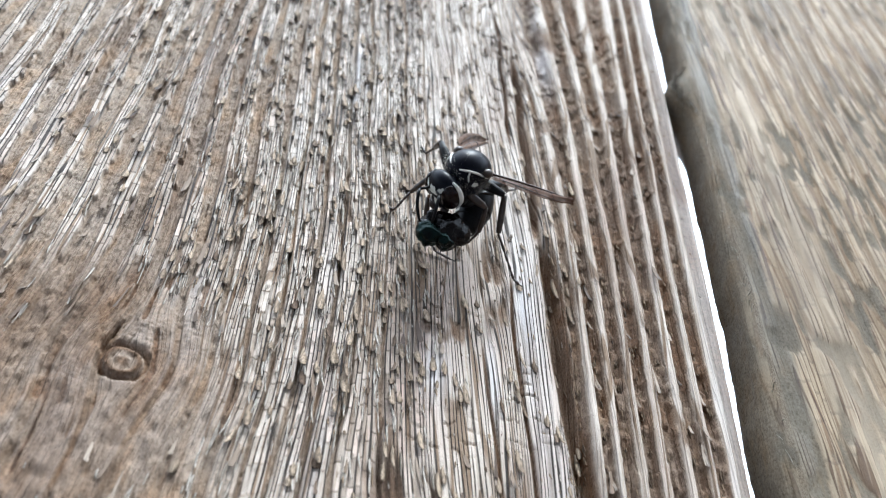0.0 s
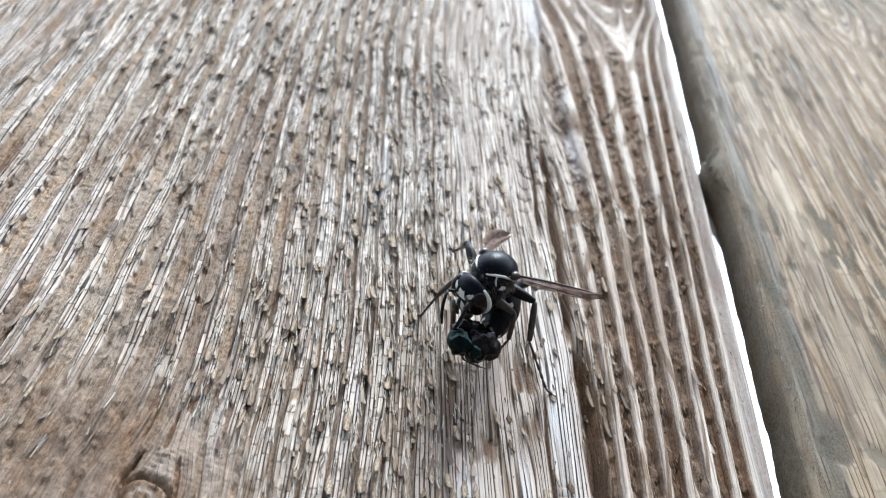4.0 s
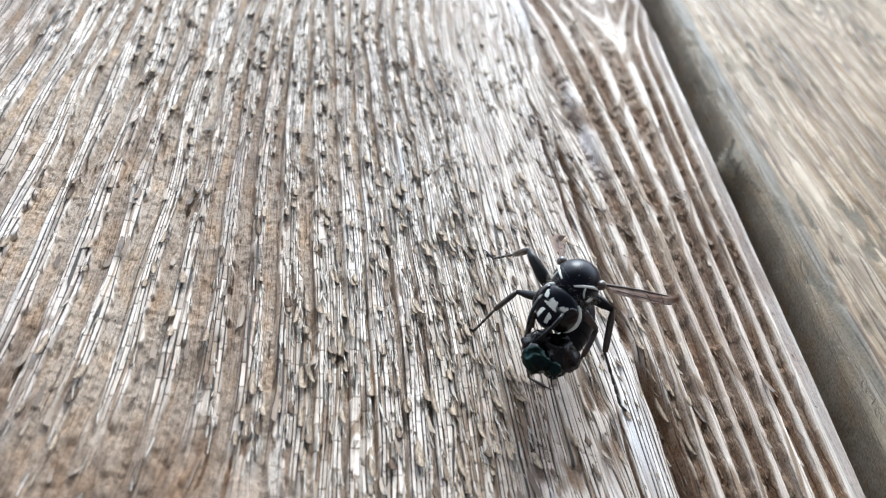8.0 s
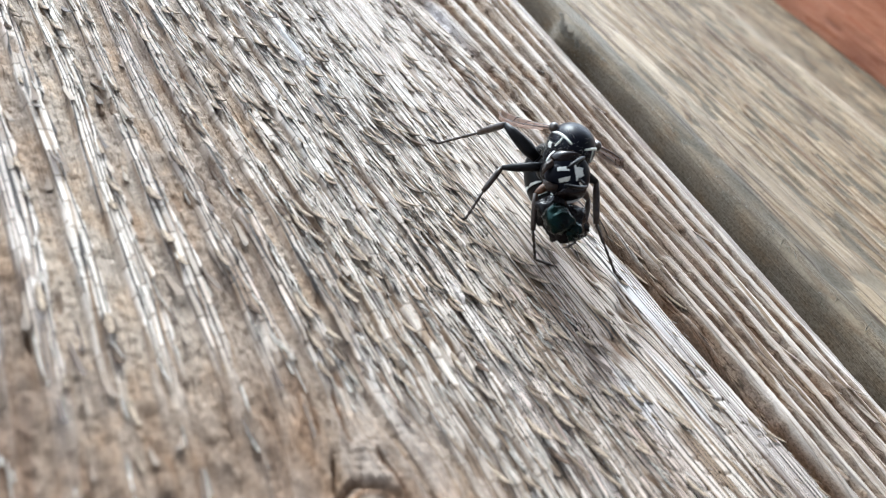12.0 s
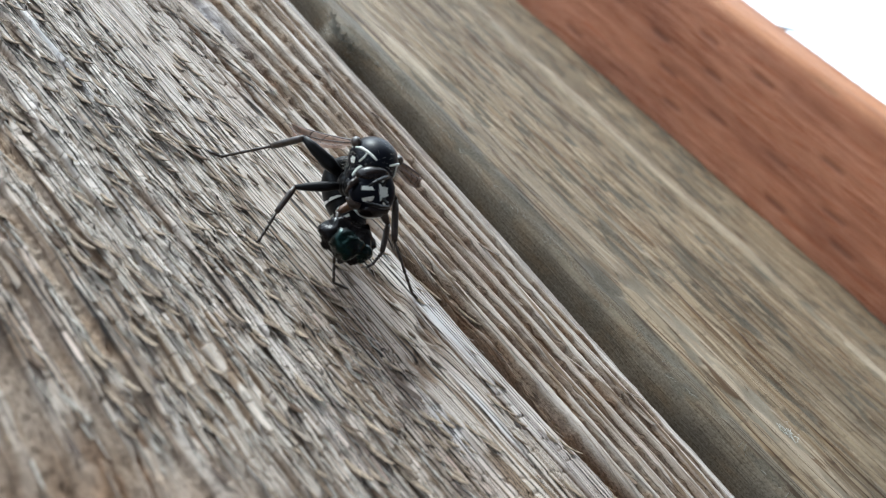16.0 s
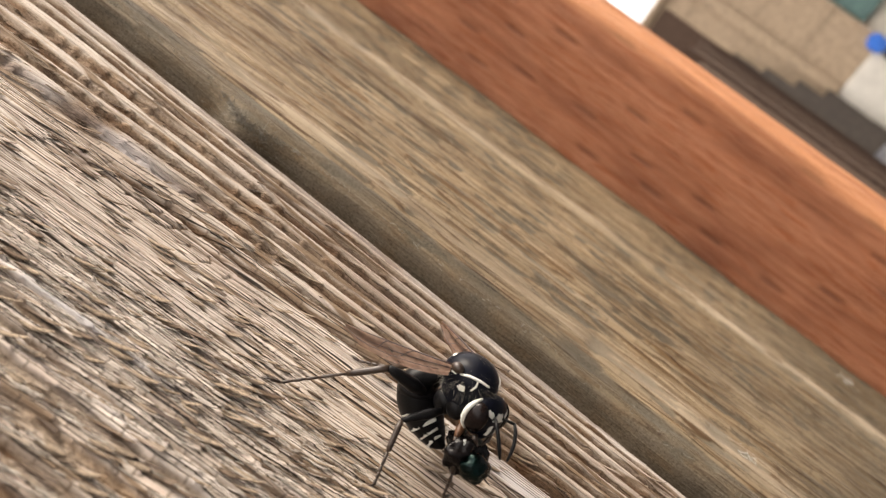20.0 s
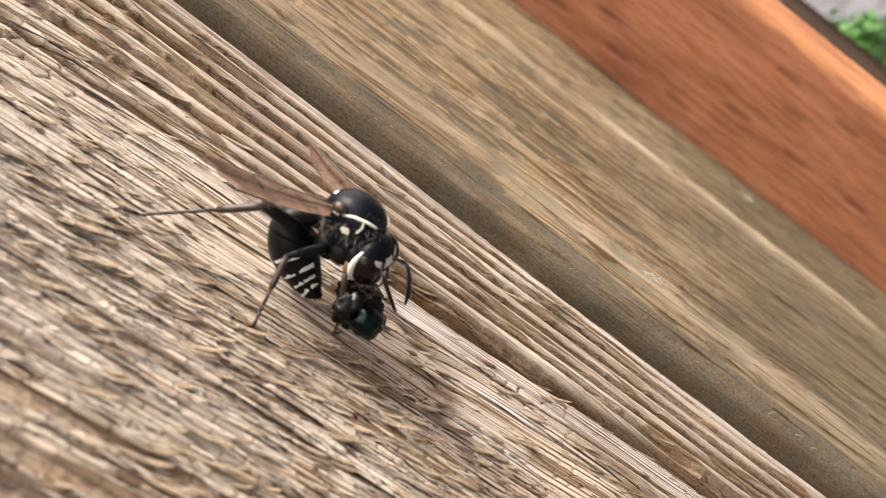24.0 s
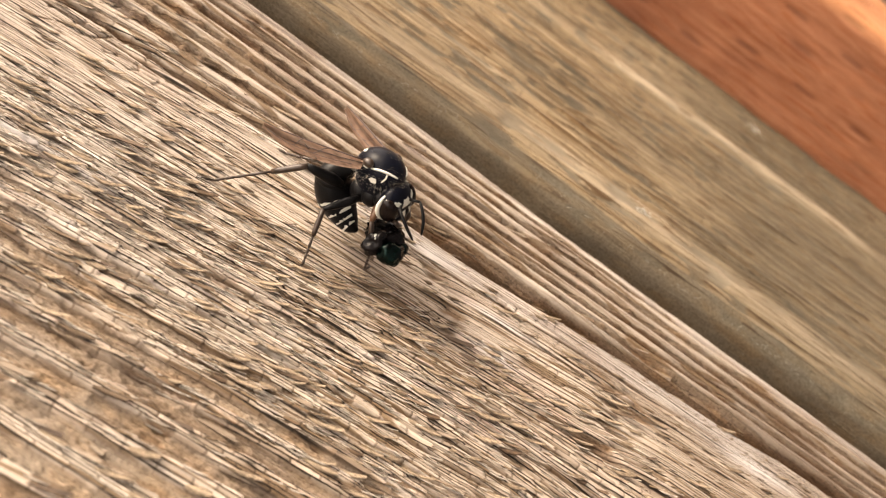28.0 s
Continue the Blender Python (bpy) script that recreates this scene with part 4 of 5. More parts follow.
    cuts = [0.0, 2.5, 4.1, 5.2, 6.1, 6.9, 8.0]
    for k, (a, b) in enumerate(zip(cuts, cuts[1:])):
        ts = [a + (b + 0.12 - a) * i / 9 for i in range(10)]
        ts = [min(t, 7.999) for t in ts]
        rows = [on(t) for t in ts]
        bm = tube(bmesh.new(), [p - pts[0] for p, _ in rows], [r + 0.05 * i / 9 for i, (_, r) in enumerate(rows)], 26)
        if k == 0:
            abdomen = part("abdomen", bm, BLACK_SATIN, body, "curled satin black abdomen with broken ivory bands")
            abdomen.location = pts[0] * MM
        else:
            part("abdomen_plate", bm, BLACK_SATIN, abdomen, "satin black abdomen plate")
        if k in (1, 2, 3, 4):
            # broken ivory band near the plate's hind edge
            for arc in range(7):
                rngk = random.Random(40 * k + arc)
                mid_a = 2 * math.pi * (arc + 0.5) / 7 + rngk.uniform(-0.1, 0.1)
                flank = abs(mid_a - math.pi) < 1.1             # the bands are widest on the left flank
                if rngk.random() < (0.0 if flank else 0.6):
                    continue
                bm = bmesh.new()
                t1, half = b - 0.04, rngk.uniform(0.34, 0.46) if flank else rngk.uniform(0.16, 0.36)
                deep = [rngk.uniform(0.08, 0.36) for _ in range(5)]
                grid = []
                for i in range(4):
                    grid.append([])
                    for j in range(5):
                        t = min(t1 - deep[j] * (1 - i / 3), 7.98)
                        p, r = on(t)
                        p2, _ = on(min(t + 0.05, 7.999))
                        ahead = (p2 - p).normalized()
                        s1 = Vector((1, 0, 0))
                        s1 = (s1 - ahead * s1.dot(ahead)).normalized()
                        s2 = ahead.cross(s1)
                        q = mid_a + half * (j - 2) / 2
                        grid[-1].append(bm.verts.new(p - pts[0] + (s1 * math.cos(q) + s2 * math.sin(q)) * (r + 0.085)))
                for g, h in zip(grid, grid[1:]):
                    for j in range(4):
                        bm.faces.new((g[j], g[j + 1], h[j + 1], h[j]))
                part("ivory_band", bm, IVORY, abdomen, "ivory band")

    # head, hung below the thorax, with its face turned down and outwards
    antennae = []
    hc = Vector((0.15, 1.05, -2.95))
    Hd = basis((0.0, 0.10, 1.0), (0, 1, -0.1)) * 1.05
    bm = blob(bmesh.new(), (0, 0, 0), (1.95, 1.75, 1.25), Hd, 18, 26)
    blob(bm, Hd @ Vector((0, 0.6, -0.35)), (1.1, 1.25, 0.95), Hd, 12, 18)
    head = part("head", bm, BLACK, body, "black head with ivory face marks")
    head.location = hc * MM
    for s in (-1, 1):
        part("compound_eye", blob(bmesh.new(), Hd @ Vector((s * 1.35, 0.0, -0.25)), (0.62, 1.25, 0.92), Hd @ Matrix.Rotation(s * 0.25, 3, "Y"), 14, 18), EYE, head, "dark glossy compound eye")
        arc = []
        for k in range(15):
            y = -1.35 + 2.75 * k / 14
            zc = 0.42 - 0.25 * (y / 1.4) ** 2
            arc.append(Hd @ Vector((s * 2.02 * math.sqrt(max(0.03, 1 - (y / 1.78) ** 2 - (zc / 1.3) ** 2)), y, zc)))
        part("cheek_mark", tube(bmesh.new(), arc, [0.22 * math.sin(math.pi * (k + 0.6) / 15.2) ** 0.6 + 0.03 for k in range(15)], 10), IVORY, head, "ivory crescent behind the eye")
        part("brow_mark", blob(bmesh.new(), (0, 0, 0), (1.95, 1.75, 1.25), Hd, 56, 72, lambda n: (n.x - s * 0.46) ** 2 + (n.y + 0.22 + 0.5 * abs(n.x)) ** 2 < 0.018 and n.z < 0, 0.05), IVORY, head, "ivory spot")
        # elbowed antenna
        root = Hd @ Vector((s * 0.42, -0.55, -1.05))
        elbow = Vector((s * 0.75, -0.75, -0.55))
        bm = tube(bmesh.new(), (Vector((0, 0, 0)), elbow * 0.5, elbow), (0.13, 0.12, 0.14), 8)
        ant = part("antenna", bm, BLACK_SATIN, head, "elbowed black antenna")
        ant.location = root * MM
        antennae.append(ant)
        pts_a = [elbow + Vector((s * 0.35 * f - s * 0.7 * f * f, -0.35 * f + 1.0 * f * f, -2.9 * f)) for f in (0, 0.2, 0.4, 0.6, 0.8, 1.0)]
        part("flagellum", tube(bmesh.new(), pts_a, (0.13, 0.15, 0.16, 0.16, 0.15, 0.09), 8), BLACK_SATIN, ant)
        # mandible
        part("mandible", tube(bmesh.new(), [Hd @ Vector(v) for v in ((s * 0.95, 1.25, -0.75), (s * 0.75, 1.75, -1.0), (s * 0.2, 2.15, -1.05))], (0.42, 0.36, 0.1), 10, 0.6), BROWN_LEG, head)
    part("face_mark", blob(bmesh.new(), Hd @ Vector((0, 0.6, -0.35)), (1.1, 1.25, 0.95), Hd, 56, 72, lambda n: n.z < -0.25 and 0.22 + 0.12 * n.y < abs(n.x) < 0.50 and -0.58 < n.y < 0.42 - 0.3 * abs(n.x), 0.05), IVORY, head, "ivory face shield")
    part("crown_mark", blob(bmesh.new(), (0, 0, 0), (1.95, 1.75, 1.25), Hd, 56, 72, lambda n: abs(n.x) < 0.20 + 0.5 * (n.y + 0.40) and -0.55 < n.y < -0.18 and n.z < 0, 0.05), IVORY, head, "ivory spot")

    # wings, folded lengthwise
    wings = []
    for name, broad, root, tip, belly in (("wing", 0.92, (1.9, -0.6, 0.9), (6.2, 2.3, 10.0), (0.65, 0.68, -0.25)), ("wing", 0.9, (-1.9, -0.6, 0.9), (-6.6, 2.2, 8.6), (-0.85, 0.5, -0.3))):
        root, tip = Vector(root), Vector(tip)
        ahead = (tip - root)
        across = Vector(belly)
        across = (across - ahead.normalized() * across.dot(ahead.normalized())).normalized()
        up = ahead.cross(across).normalized()

        def at(t, w):
            chord = broad * 0.35 + broad * 1.45 * math.sin(math.pi * min(1, 0.16 + t * 0.74)) ** 0.8 * (1 - 0.75 * max(0, t - 0.82) / 0.18)
            fold = 0.30 * math.sin(w * math.pi * 3) * (0.3 + 0.7 * t) + 0.5 * t * t
            return ahead * t + across * (w * chord) + up * fold
        bm = bmesh.new()
        grid = [[bm.verts.new(at(i / 22, j / 8)) for j in range(9)] for i in range(23)]
        for g, h in zip(grid, grid[1:]):
            for j in range(8):
                bm.faces.new((g[j], g[j + 1], h[j + 1], h[j]))
        bmesh.ops.solidify(bm, geom=bm.faces[:], thickness=0.03)
        w = part(name, bm, WING, body, "smoky amber wing folded lengthwise")
        w.location = root * MM
        wings.append(w)
        for vein in (((0, 0.0), (1, 0.02)), ((0, 0.3), (0.9, 0.42)), ((0.1, 0.6), (0.95, 0.8)), ((0.35, 0.02), (0.55, 0.9)), ((0.6, 0.05), (0.72, 0.8))):
            (t0, w0), (t1, w1) = vein
            thick = 0.11 if w0 == 0 and t0 == 0 else 0.05
            part("vein", tube(bmesh.new(), [at(t0 + (t1 - t0) * f / 8, w0 + (w1 - w0) * f / 8) for f in range(9)], [thick * (1 - 0.06 * f) for f in range(9)], 6), VEIN, w)

    # legs: hip and knees in the body's space, the foot on the wood
    legs = []
    for femur_mat, hip, knee, ankle, toe, tip in (
            (BLACK_SATIN, (-0.9, 2.6, 1.6), (-3.0, 1.7, 4.9), (-3.3, 4.3, 7.2), (-4.0, 8.4, 11.0), (-4.5, 8.7, 12.2)),
            (BLACK_SATIN, (-1.4, 2.4, 0.2), (-3.9, 4.2, 1.9), (-5.2, 6.2, 1.0), (-6.3, 8.5, 0.0), (-7.1, 8.7, 0.3)),
            (AMBER_LEG, (-1.0, 2.4, -1.6), (-2.9, 3.6, -2.2), (-2.8, 6.0, -4.0), (-1.6, 8.5, -4.8), (0.0, 8.7, -5.2)),
            (BLACK_SATIN, (1.2, 2.5, 1.0), (4.6, 3.1, -0.5), (4.4, 5.6, -3.2), (6.3, 8.4, -6.4), (6.9, 8.7, -6.8)),
            (BROWN_LEG, (0.9, 2.4, -1.6), (2.8, 3.8, -2.4), (2.2, 5.5, -4.2), (1.2, 6.4, -5.0), (0.6, 6.6, -5.2)),
            (BLACK_SATIN, (1.0, 2.8, 1.9), (3.6, 4.3, 4.6), (4.6, 6.2, 5.6), (6.2, 8.4, 8.2), (6.6, 8.7, 9.0))):
        hip, knee, ankle, toe, tip = (unturn(v, 30) for v in (hip, knee, ankle, toe, tip))
        leg = part("leg", tube(bmesh.new(), [v - toe for v in (hip, hip.lerp(knee, 0.3), hip.lerp(knee, 0.75), knee)], [(1.0 if hip.z > 0.9 else 0.72) * q for q in (0.42, 0.62, 0.46, 0.26)], 10), femur_mat, body, "jointed dark leg")
        leg.location = toe * MM
        bm = tube(bmesh.new(), [v - toe for v in (knee, knee.lerp(ankle, 0.25), knee.lerp(ankle, 0.8), ankle)], [(1.2 if hip.z > 0.9 else 1.0) * q for q in (0.2, 0.26, 0.25, 0.2)], 9)
        spur = (ankle - knee).normalized()
        tube(bm, (ankle - toe, ankle - toe + spur * 0.5 + Vector((0.1, 0.25, -0.2))), (0.06, 0.01), 5)
        tube(bm, (ankle - toe, ankle - toe + spur * 0.45 + Vector((-0.2, 0.2, 0.1))), (0.06, 0.01), 5)
        part("tibia", bm, BROWN_LEG, leg)
        bm = bmesh.new()
        stops = [ankle.lerp(toe, f) for f in (0, 0.42, 0.62, 0.8, 1.0)] + [tip]
        for a, b in zip(stops, stops[1:]):
            tube(bm, (a - toe, a.lerp(b, 0.85) - toe, b - toe), (0.10, 0.15, 0.09), 7)
        for q in (-0.25, 0.25):
            d = (tip - toe).normalized()
            tube(bm, (tip - toe, tip - toe + d * 0.3 + Vector((q, 0, q * 0.4)), tip - toe + d * 0.35 + Vector((q * 1.2, 0.15, q * 0.4))), (0.07, 0.05, 0.01), 5)
        part("tarsus", bm, BROWN_LEG, leg)
        legs.append((leg, hip - toe, toe.copy()))
    return body, head, abdomen, legs, antennae, wings


def prey():
    fly = empty("fly", "half-eaten metallic green fly held under the hornet's jaws", "fly")
    rng = random.Random(9)
    for name, material, centre, radii, rough, label in (
            ("thorax", GREEN, (-1.2, -0.2, -1.1), (1.25, 1.1, 1.2), 0.4, "dark metallic green fly thorax"),
            ("abdomen", GREEN, (0.3, -0.1, -1.8), (0.8, 0.7, 0.6), 0.5, "metallic green scrap of abdomen"),
            ("chewed_flesh", PREY_DARK, (0.6, 0.0, 0.0), (1.9, 1.5, 1.8), 0.8, "dark chewed flesh"),
            ("chewed_flesh", PREY_DARK, (-0.8, 0.0, 0.6), (1.4, 1.3, 1.2), 0.7, "dark chewed flesh")):
        bm = blob(bmesh.new(), (0, 0, 0), radii, None, 22, 30)
        for v in bm.verts:
            n = v.co.normalized()
            v.co += n * rough * (0.7 * noise.noise(v.co * 0.9 + Vector(centre)) + 0.45 * noise.noise(v.co * 2.4 + Vector(centre)))
        bmesh.ops.translate(bm, verts=bm.verts[:], vec=centre)
        part(name, bm, material, fly, label)
    part("eye_scrap", blob(bmesh.new(), (-1.3, -0.9, 0.75), (0.45, 0.3, 0.35), None, 10, 12), PREY_PALE, fly, "pale scrap")
    for _ in range(4):
        p = Vector((rng.uniform(-1.2, 1.2), rng.uniform(-0.8, 0.6), rng.uniform(-1.2, 0.4)))
        part("bristle", tube(bmesh.new(), (p, p * 1.35 + Vector((0, 0, -0.5)), p * 1.5 + Vector((rng.uniform(-.5, .5), 0, -1.4))), (0.10, 0.08, 0.03), 6), BLACK_SATIN, fly)
    return fly


wasp, wasp_head, wasp_abdomen, wasp_legs, wasp_antennae, wasp_wings = hornet()
fly = prey()


# ---- the garden beyond ----
CONCRETE = plain("grey_concrete", (0.062, 0.063, 0.070), 0.9, 0, 0.55, 9, 0.3)
SIDING = plain("tan_siding", (0.31, 0.225, 0.145), 0.8, 0, 0.25, 30, 0.3)
SHADE_WOOD = plain("shadow_and_stand_wood", (0.05, 0.038, 0.028), 0.8, 0, 0.3, 30, 0.3)
TEAL = plain("teal_paint", (0.07, 0.13, 0.115), 0.5, 0, 0.2, 20, 0.1)
BLUE = plain("blue_plastic", (0.02, 0.13, 0.48), 0.4, 0, 0.15, 20, 0.1)
CREAM = plain("cream_paint", (0.58, 0.54, 0.46), 0.7, 0, 0.12, 10, 0.1)
ORANGE = plain("orange_paint", (0.44, 0.17, 0.08), 0.6, 0, 0.15, 20, 0.1)
LEAF = plain("green_leaf", (0.055, 0.17, 0.03), 0.5, 0, 0.5, 25, 0.2)
BARK = plain("brown_bark", (0.12, 0.08, 0.05), 0.9, 0, 0.4, 60, 0.5)


def box(bm, x0, x1, y0, y1, z0, z1, bevel=0.0):
    made = bmesh.ops.create_cube(bm, size=1.0, matrix=Matrix.LocRotScale(((x0 + x1) / 2, (y0 + y1) / 2, (z0 + z1) / 2), None, (x1 - x0, y1 - y0, z1 - z0)))
    if bevel:
        edges = list({e for v in made["verts"] for e in v.link_edges})
        bmesh.ops.bevel(bm, geom=edges, offset=bevel, segments=2, affect="EDGES")
    return bm


def ground():
    bm = bmesh.new()
    rings = [0.0, 1, 2, 4, 8, 16, 40, 120, 400, 1500]
    rows = []
    for r in rings:
        rows.append([bm.verts.new((1000 * r * math.cos(a), 1000 * r * math.sin(a), -950 + (12 * noise.noise((r * math.cos(a), r * math.sin(a), 0)) if 0 < r < 9 else 0)))
                     for a in (2 * math.pi * k / 48 for k in range(48))] if r else [bm.verts.new((0, 0, -950))] * 48)
    for g, h in zip(rows, rows[1:]):
        for k in range(48):
            vs = list(dict.fromkeys((g[k], h[k], h[(k + 1) % 48], g[(k + 1) % 48])))
            bm.faces.new(vs)
    tagged(part("ground", bm, CONCRETE, None), "grey concrete paving", "ground", kind="structure")


def garden_wall():
    """A tan boarded fence across the end of the yard, in front of it dark boards that stand in for its shadow, beside
    it a cream house wall.
    """
    wall = empty("garden_fence", "tan horizontal-board garden fence across the yard", "fence")
    for k in range(7):
        z0 = -560 + 168 * k
        part("fence_plank", box(bmesh.new(), 6000 + 6 * (k % 2), 6030, -285, 2200, z0, z0 + 167.6, 3), SIDING, wall, flat=True)
    part("batten", box(bmesh.new(), 5975, 6000, 60, 130, -560, 612, 4), SIDING, wall, flat=True)
    part("coping", box(bmesh.new(), 5960, 6070, -290, 2200, 616, 655, 6), SIDING, wall, flat=True)
    part("plinth", box(bmesh.new(), 5990, 6040, -900, 2200, -950, -564, 8), CREAM, wall, "pale plinth under the boards", flat=True)
    stack = empty("fence_shadow_boards", "dark boards standing in for the shadow at the garden fence's foot", "boards")
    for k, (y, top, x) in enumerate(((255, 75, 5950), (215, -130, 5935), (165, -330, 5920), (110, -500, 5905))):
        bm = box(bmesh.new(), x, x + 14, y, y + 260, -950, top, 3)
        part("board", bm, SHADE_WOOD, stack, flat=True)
    house = empty("house_wall", "cream house wall with orange and teal trim", "house")
    part("wall", box(bmesh.new(), 6120, 6400, -4200, -185, -950, 2600, 10), CREAM, house, "cream painted wall", flat=True)
    part("trim", box(bmesh.new(), 6060, 6118, -420, -300, 150, 640, 8), ORANGE, house, "orange trim", flat=True)
    part("sill", box(bmesh.new(), 6040, 6118, -1300, -294, -420, 110, 12), TEAL, house, "teal sill", flat=True)
    tub = empty("storage_tub", "small blue plastic tub on a dark stand", "tub")
    part("body", box(bmesh.new(), 5860, 5930, -290, -190, -600, -480, 20), BLUE, tub, flat=True)
    part("stand", box(bmesh.new(), 5870, 5920, -280, -200, -950, -600, 6), SHADE_WOOD, tub, flat=True)


def rail():
    """The fence bends a little beyond the post: a low run of brown boards goes on to the next post, under a rail."""
    ob = empty("fence_run", "dull brown boarded fence running on beyond the post", "fence")
    dull = plain("dull_brown_wood", (0.07, 0.045, 0.032), 0.9, 0, 0.3, 200, 0.3, spec=0.1)
    turn = math.atan2(121, 2240)
    there = Matrix.Translation((161, -25, 0)) @ Matrix.Rotation(turn, 4, "Z")
    for k in range(16):
        bm = box(bmesh.new(), 4 + 139 * k, 140 + 139 * k, 2 + 1.5 * (k % 2), 20, -940, 2 + 7 * k + 5 * (k % 3), 1.5)
        bmesh.ops.transform(bm, matrix=there, verts=bm.verts[:])
        part("fence_plank", bm, dull, ob, flat=True)
    bm = box(bmesh.new(), 2226, 2320, -10, 80, -945, 236, 4)
    bmesh.ops.transform(bm, matrix=there, verts=bm.verts[:])
    part("post", bm, dull, ob, "dull brown end post", flat=True)


def leaves(name, centre, radii, count, seed, size, label, parent):
    """A crown of small folded leaves with gaps and an uneven outline."""
    rng = random.Random(seed)
    bm = bmesh.new()
    clumps = [Vector([rng.gauss(0, 0.5) * r for r in radii]) for _ in range(14)]
    for _ in range(count):
        c = Vector(centre) + rng.choice(clumps) + Vector([rng.gauss(0, 0.22) * r for r in radii])
        a = Vector((rng.gauss(0, 1), rng.gauss(0, 1), rng.gauss(-0.3, 0.6))).normalized()
        b = a.orthogonal().normalized()
        b = Matrix.Rotation(rng.uniform(0, 6.28), 3, a) @ b
        s = size * rng.uniform(0.6, 1.3)
        n = a.cross(b) * s * 0.12
        v = [bm.verts.new(c + q) for q in (a * 0, a * s * 0.5 + b * s * 0.28 + n, a * s, a * s * 0.5 - b * s * 0.28 + n)]
        bm.faces.new((v[0], v[1], v[2]))
        bm.faces.new((v[0], v[2], v[3]))
    return part(name, bm, LEAF, parent, label)


def tree(name, x, y, base, height, radii, count, seed, size, label, category):
    t = empty(name, label, category)
    top = Vector((x, y, base + height))
    rng = random.Random(seed)
    bm = tube(bmesh.new(), ((x, y, base), (x + height * 0.02, y, base + height * 0.5), top), (height * 0.03, height * 0.022, height * 0.008), 10)
    part("trunk", bm, BARK, t)
    for k in range(5):
        a = 2 * math.pi * k / 5
        s = Vector((x, y, base + height * rng.uniform(0.45, 0.8)))
        e = s + Vector((math.cos(a) * radii[0] * 0.7, math.sin(a) * radii[1] * 0.7, radii[2] * 0.3))
        part("limb", tube(bmesh.new(), (s, s.lerp(e, 0.5) + Vector((0, 0, 40)), e), (height * 0.014, height * 0.009, height * 0.003), 7), BARK, t)
    leaves("crown", top, radii, count, seed + 1, size, "green leafy crown", t)


def sky_block_wall():
    """A plain wall, unseen and added, that closes the yard behind the camera and blocks the low sky."""
    bm = box(bmesh.new(), -6000, 5200, -3400, -3200, -950, 1750, 10)
    tagged(part("wall_south", bm, plain("dull_brown_render", (0.14, 0.12, 0.10), 0.9, 0, 0.3, 12, 0.3), None, flat=True), "plain dull brown wall, unseen, added to block the low sky", "wall", kind="structure")


ground()
sky_block_wall()
garden_wall()
rail()
tree("tree", 8200, -210, -950, 2260, (330, 330, 430), 2600, 31, 110, "green leafy tree behind the garden fence", "tree")
for k, (x, y, hgt) in enumerate(((2720, 70, 165), (2950, 125, 175), (4800, 150, 70))):
    tree("shrub", x, y, -950, hgt, (0.45 * hgt, 0.42 * hgt, 0.4 * hgt), 600, 50 + 7 * k, 0.2 * hgt, "low green garden shrub on the paving", "shrub")


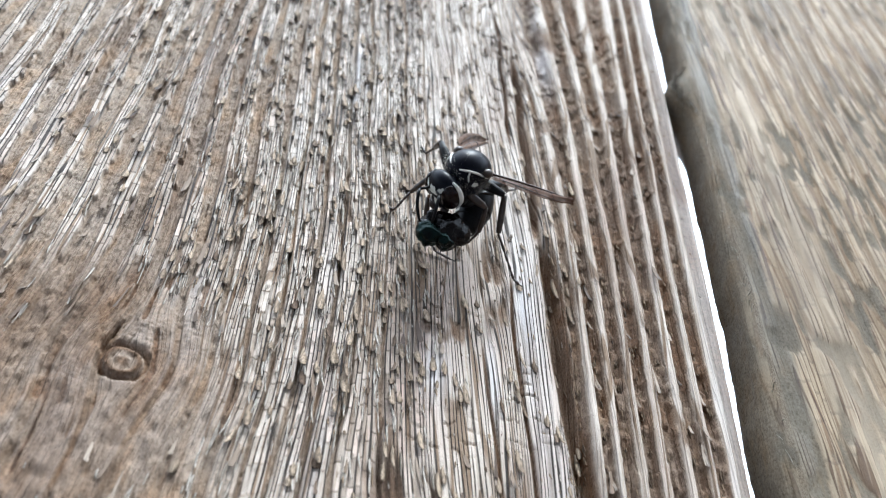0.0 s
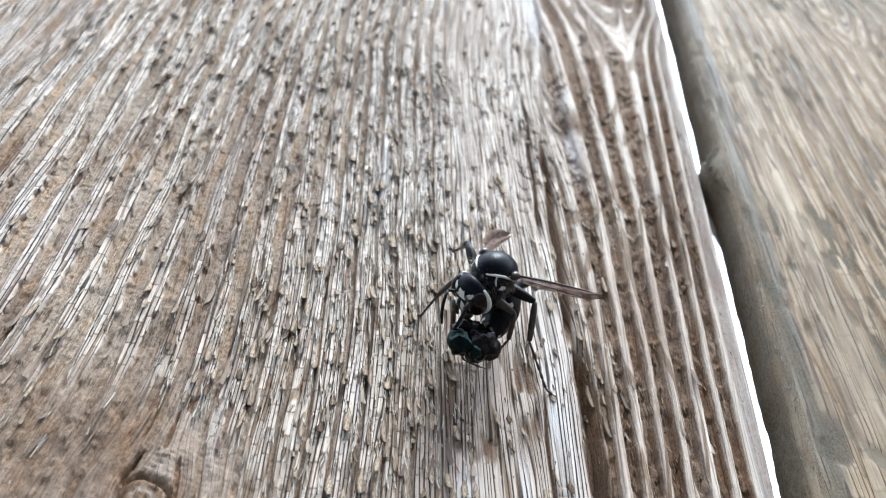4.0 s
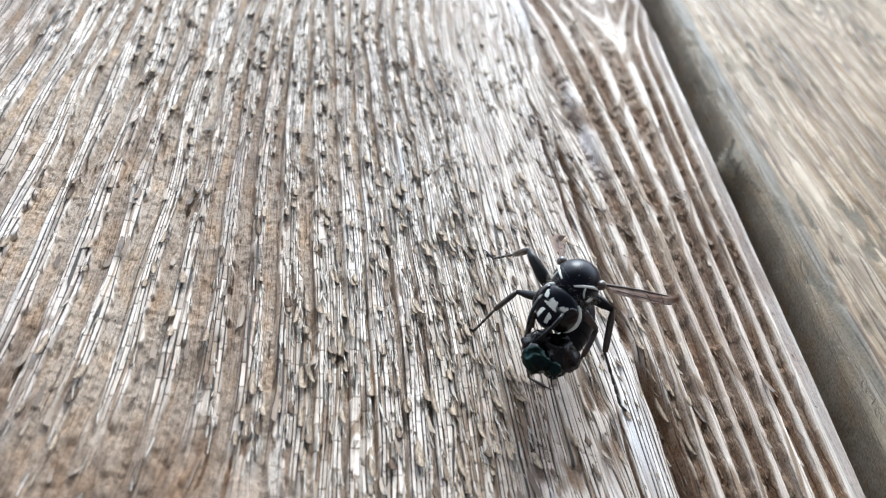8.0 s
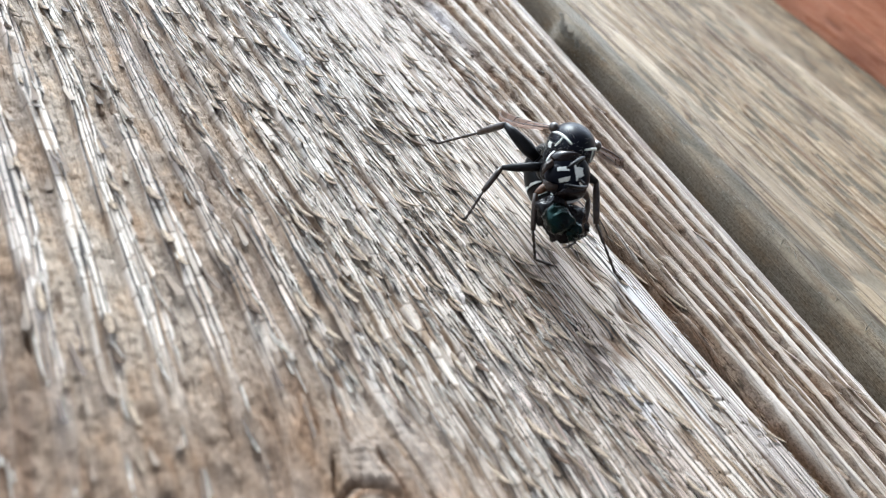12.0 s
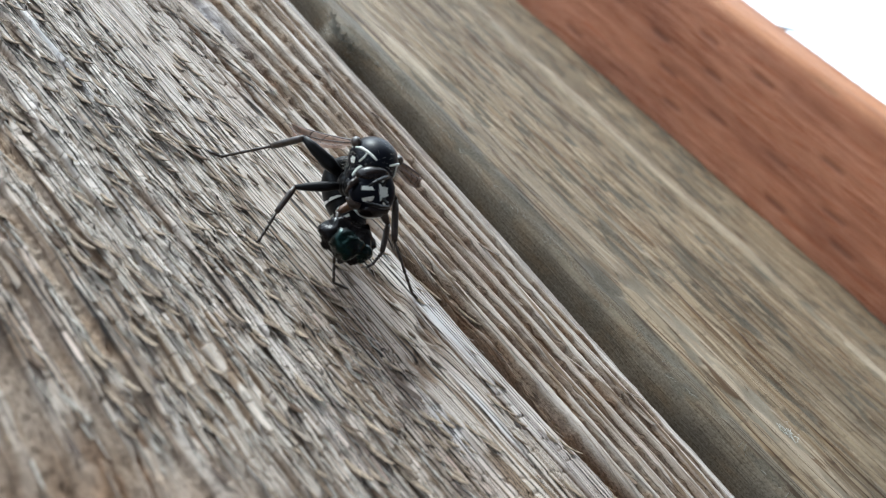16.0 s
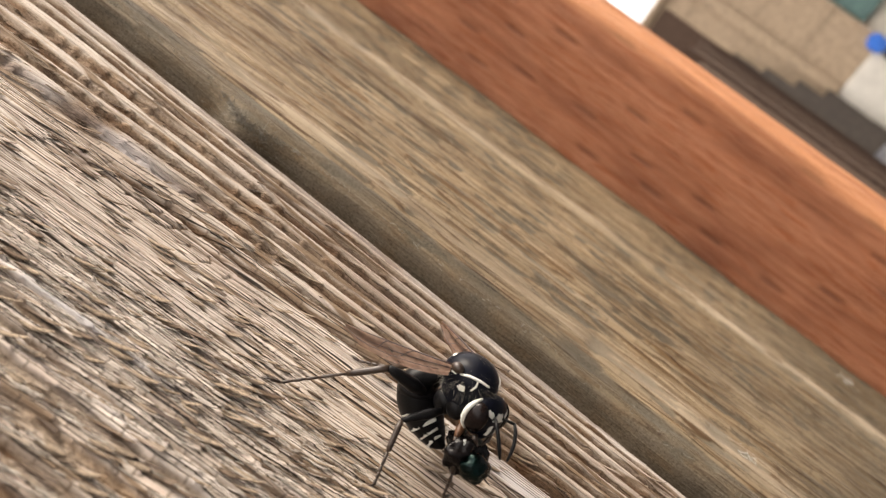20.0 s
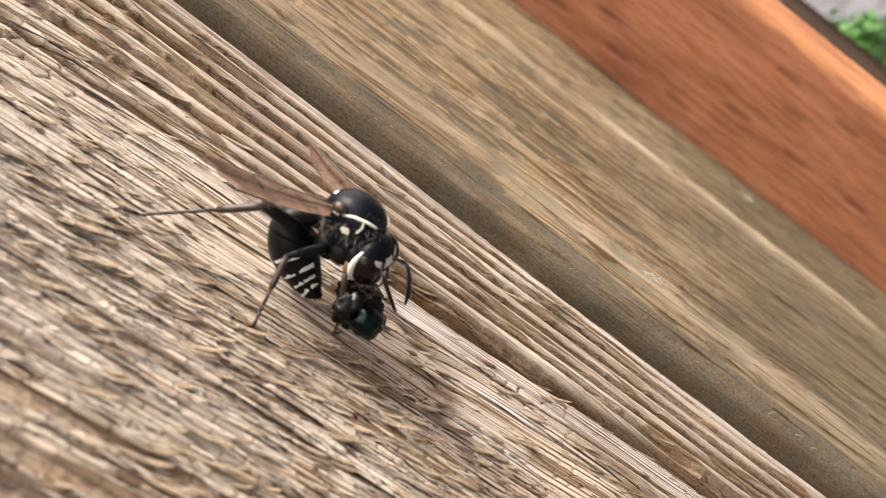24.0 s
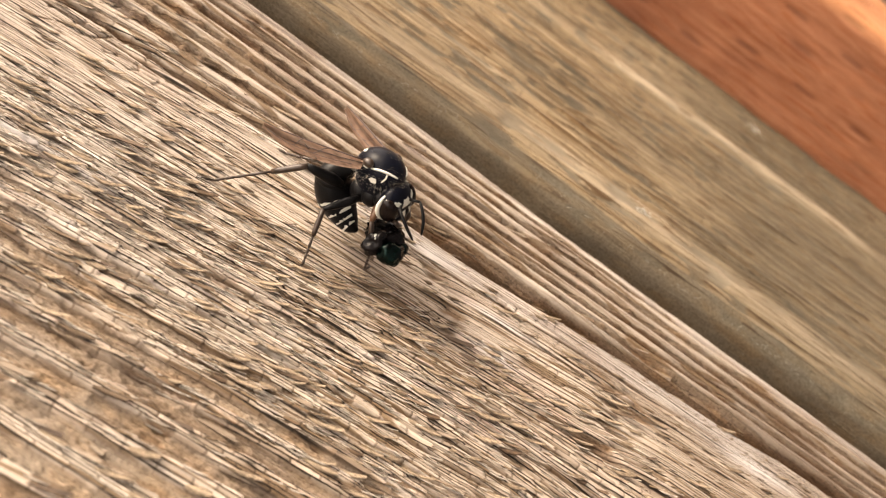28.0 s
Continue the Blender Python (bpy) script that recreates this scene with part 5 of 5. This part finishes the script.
# ---- what moves ----
def motions():
    mm = lambda *v: pose(v[0] * MM, v[1] * MM, v[2] * MM, *v[3:])
    rows = [(0, mm(-0.95, -8.8, -3.1, 0, 42, 0)), (1.5, mm(-1.3, -8.8, -3.0, 0, 41, 0)), (3.5, mm(-1.35, -8.8, -2.4, 0, 40, 0)), (5.5, mm(-0.6, -8.8, -2.2, 0, 40, 0)), (7.5, mm(-0.3, -8.8, -2.3, 0, 38, 0)),
            (8.5, mm(-0.0, -8.8, -2.2, 0, 36, 0)), (11, mm(-0.4, -8.8, -1.4, 0, 32, 0)), (13.5, mm(-0.4, -8.8, -0.7, 0, 30, 0)), (15, mm(-0.1, -8.8, -0.5, 0, 30, 0)), (16, mm(0.5, -8.8, -0.4, 0, 30, 0)),
            (17, mm(0.1, -8.8, -1.0, 0, 29, 0)), (19, mm(0.4, -8.8, -1.1, 0, 28, 0)), (20, mm(0.7, -8.8, -1.4, 0, 28, 0)), (21.5, mm(-0.2, -8.8, -0.9, 0, 27, 0)), (23.5, mm(0.2, -8.4, -1.4, 0, 26, 0)),
            (25, mm(-0.3, -7.6, -2.3, 0, 26, 0)), (26.5, mm(-0.1, -7.9, -2.0, 0, 26, 0)), (28, mm(0.4, -8.8, -1.4, 0, 26, 0))]
    walk(wasp, rows)
    walk(wasp_head, [(t, Matrix.Translation(wasp_head.location) @ pose(0, 0, 0, tilt, turn, roll)) for t, tilt, turn, roll in
                     ((0, 22, 10, -10), (2, 20, 8, -6), (5.5, 6, 10, 0), (8, -8, 12, 6), (11, -14, 34, 49), (14, -5, 29, 58), (16.5, 2, 24, 61), (19, 2, 8, 17), (21.5, -2, -10, -8), (24, 0, -14, -20), (25, 0, -14, -22), (28, -8, -12, -20))])
    waist = Matrix.Translation(wasp_abdomen.location)
    walk(wasp_abdomen, [(t, waist @ pose(0, 0, 0, 0, 0, swing)) for t, swing in ((0, -30), (6, -30), (8, -27), (11, -22), (16, -22), (19, -12), (22, -2), (25, 2), (28, 0))])
    right, left = (Matrix.Translation(w.location) for w in wasp_wings)
    along = Vector((4.3, 2.9, 9.1))
    walk(wasp_wings[0], [(t, right @ pose(0, 0, 0, rx, ry, 0) @ Matrix.Rotation(radians(roll), 4, along)) for t, rx, ry, roll in
                         ((0, 0, 0, -45), (7, 0, 0, -45), (11, -2, 6, -25), (14, -4, 12, 0), (17, -4, 14, 10), (20, -2, 6, 40), (23.5, 0, 0, 55), (28, 0, 0, 55))])
    walk(wasp_wings[1], [(t, left @ pose(0, 0, 0, rx, ry, 0) @ Matrix.Rotation(radians(roll), 4, Vector((-4.7, 2.8, 7.7)))) for t, rx, ry, roll in
                         ((0, -10, 10, 60), (8, -10, 10, 50), (11, -12, 14, 10), (14, -15, 17, -30), (17, -15, 17, -30), (20, -6, 6, -15), (23.5, 0, 0, 0), (28, 0, 0, 0))])
    for k, ant in enumerate(wasp_antennae):
        base = Matrix.Translation(ant.location)
        walk(ant, [(t, base @ pose(0, 0, 0, 22 + 6 * k, ry + 8 * k, 0)) for t, ry in
                   ((0, -38), (3, -34), (6, -30), (9, -22), (11.5, -14), (14, -2), (17, 2), (20, 12), (22, 18), (25, 24), (28, 24))])
    rest = rows[7][1]
    for leg, hip, foot in wasp_legs:
        keys = []
        for t, m in rows:
            inv = m.inverted()
            foot_now = inv @ (rest @ (foot * MM))
            way = (hip * MM + foot * MM) - foot_now
            turn = (hip * MM).rotation_difference(way)
            keys.append((t, Matrix.Translation(foot_now) @ turn.to_matrix().to_4x4()))
        walk(leg, keys)
    walk(fly, [(t, mm(*v)) for t, *v in
               ((0, -2.2, -5.2, -8.2, 0, 0, 0), (2.5, -2.5, -5.2, -8.0, 0, 0, 8), (5.5, -1.6, -5.0, -7.6, 0, 8, 15), (7.5, -1.8, -5.0, -7.3, 8, 0, 5), (10.5, -1.6, -5.0, -6.6, 0, 10, 10),
                (13.5, -2.2, -4.5, -5.0, 0, 10, 20), (16.5, -2.8, -4.4, -5.0, 0, 0, 10), (19, -2.0, -4.3, -4.9, 12, 0, 15), (21.5, -1.0, -4.1, -4.7, 10, 0, 20), (25, -2.1, -3.2, -6.0, 8, 0, 10), (28, -1.6, -3.9, -5.4, 0, 0, 0))])


motions()
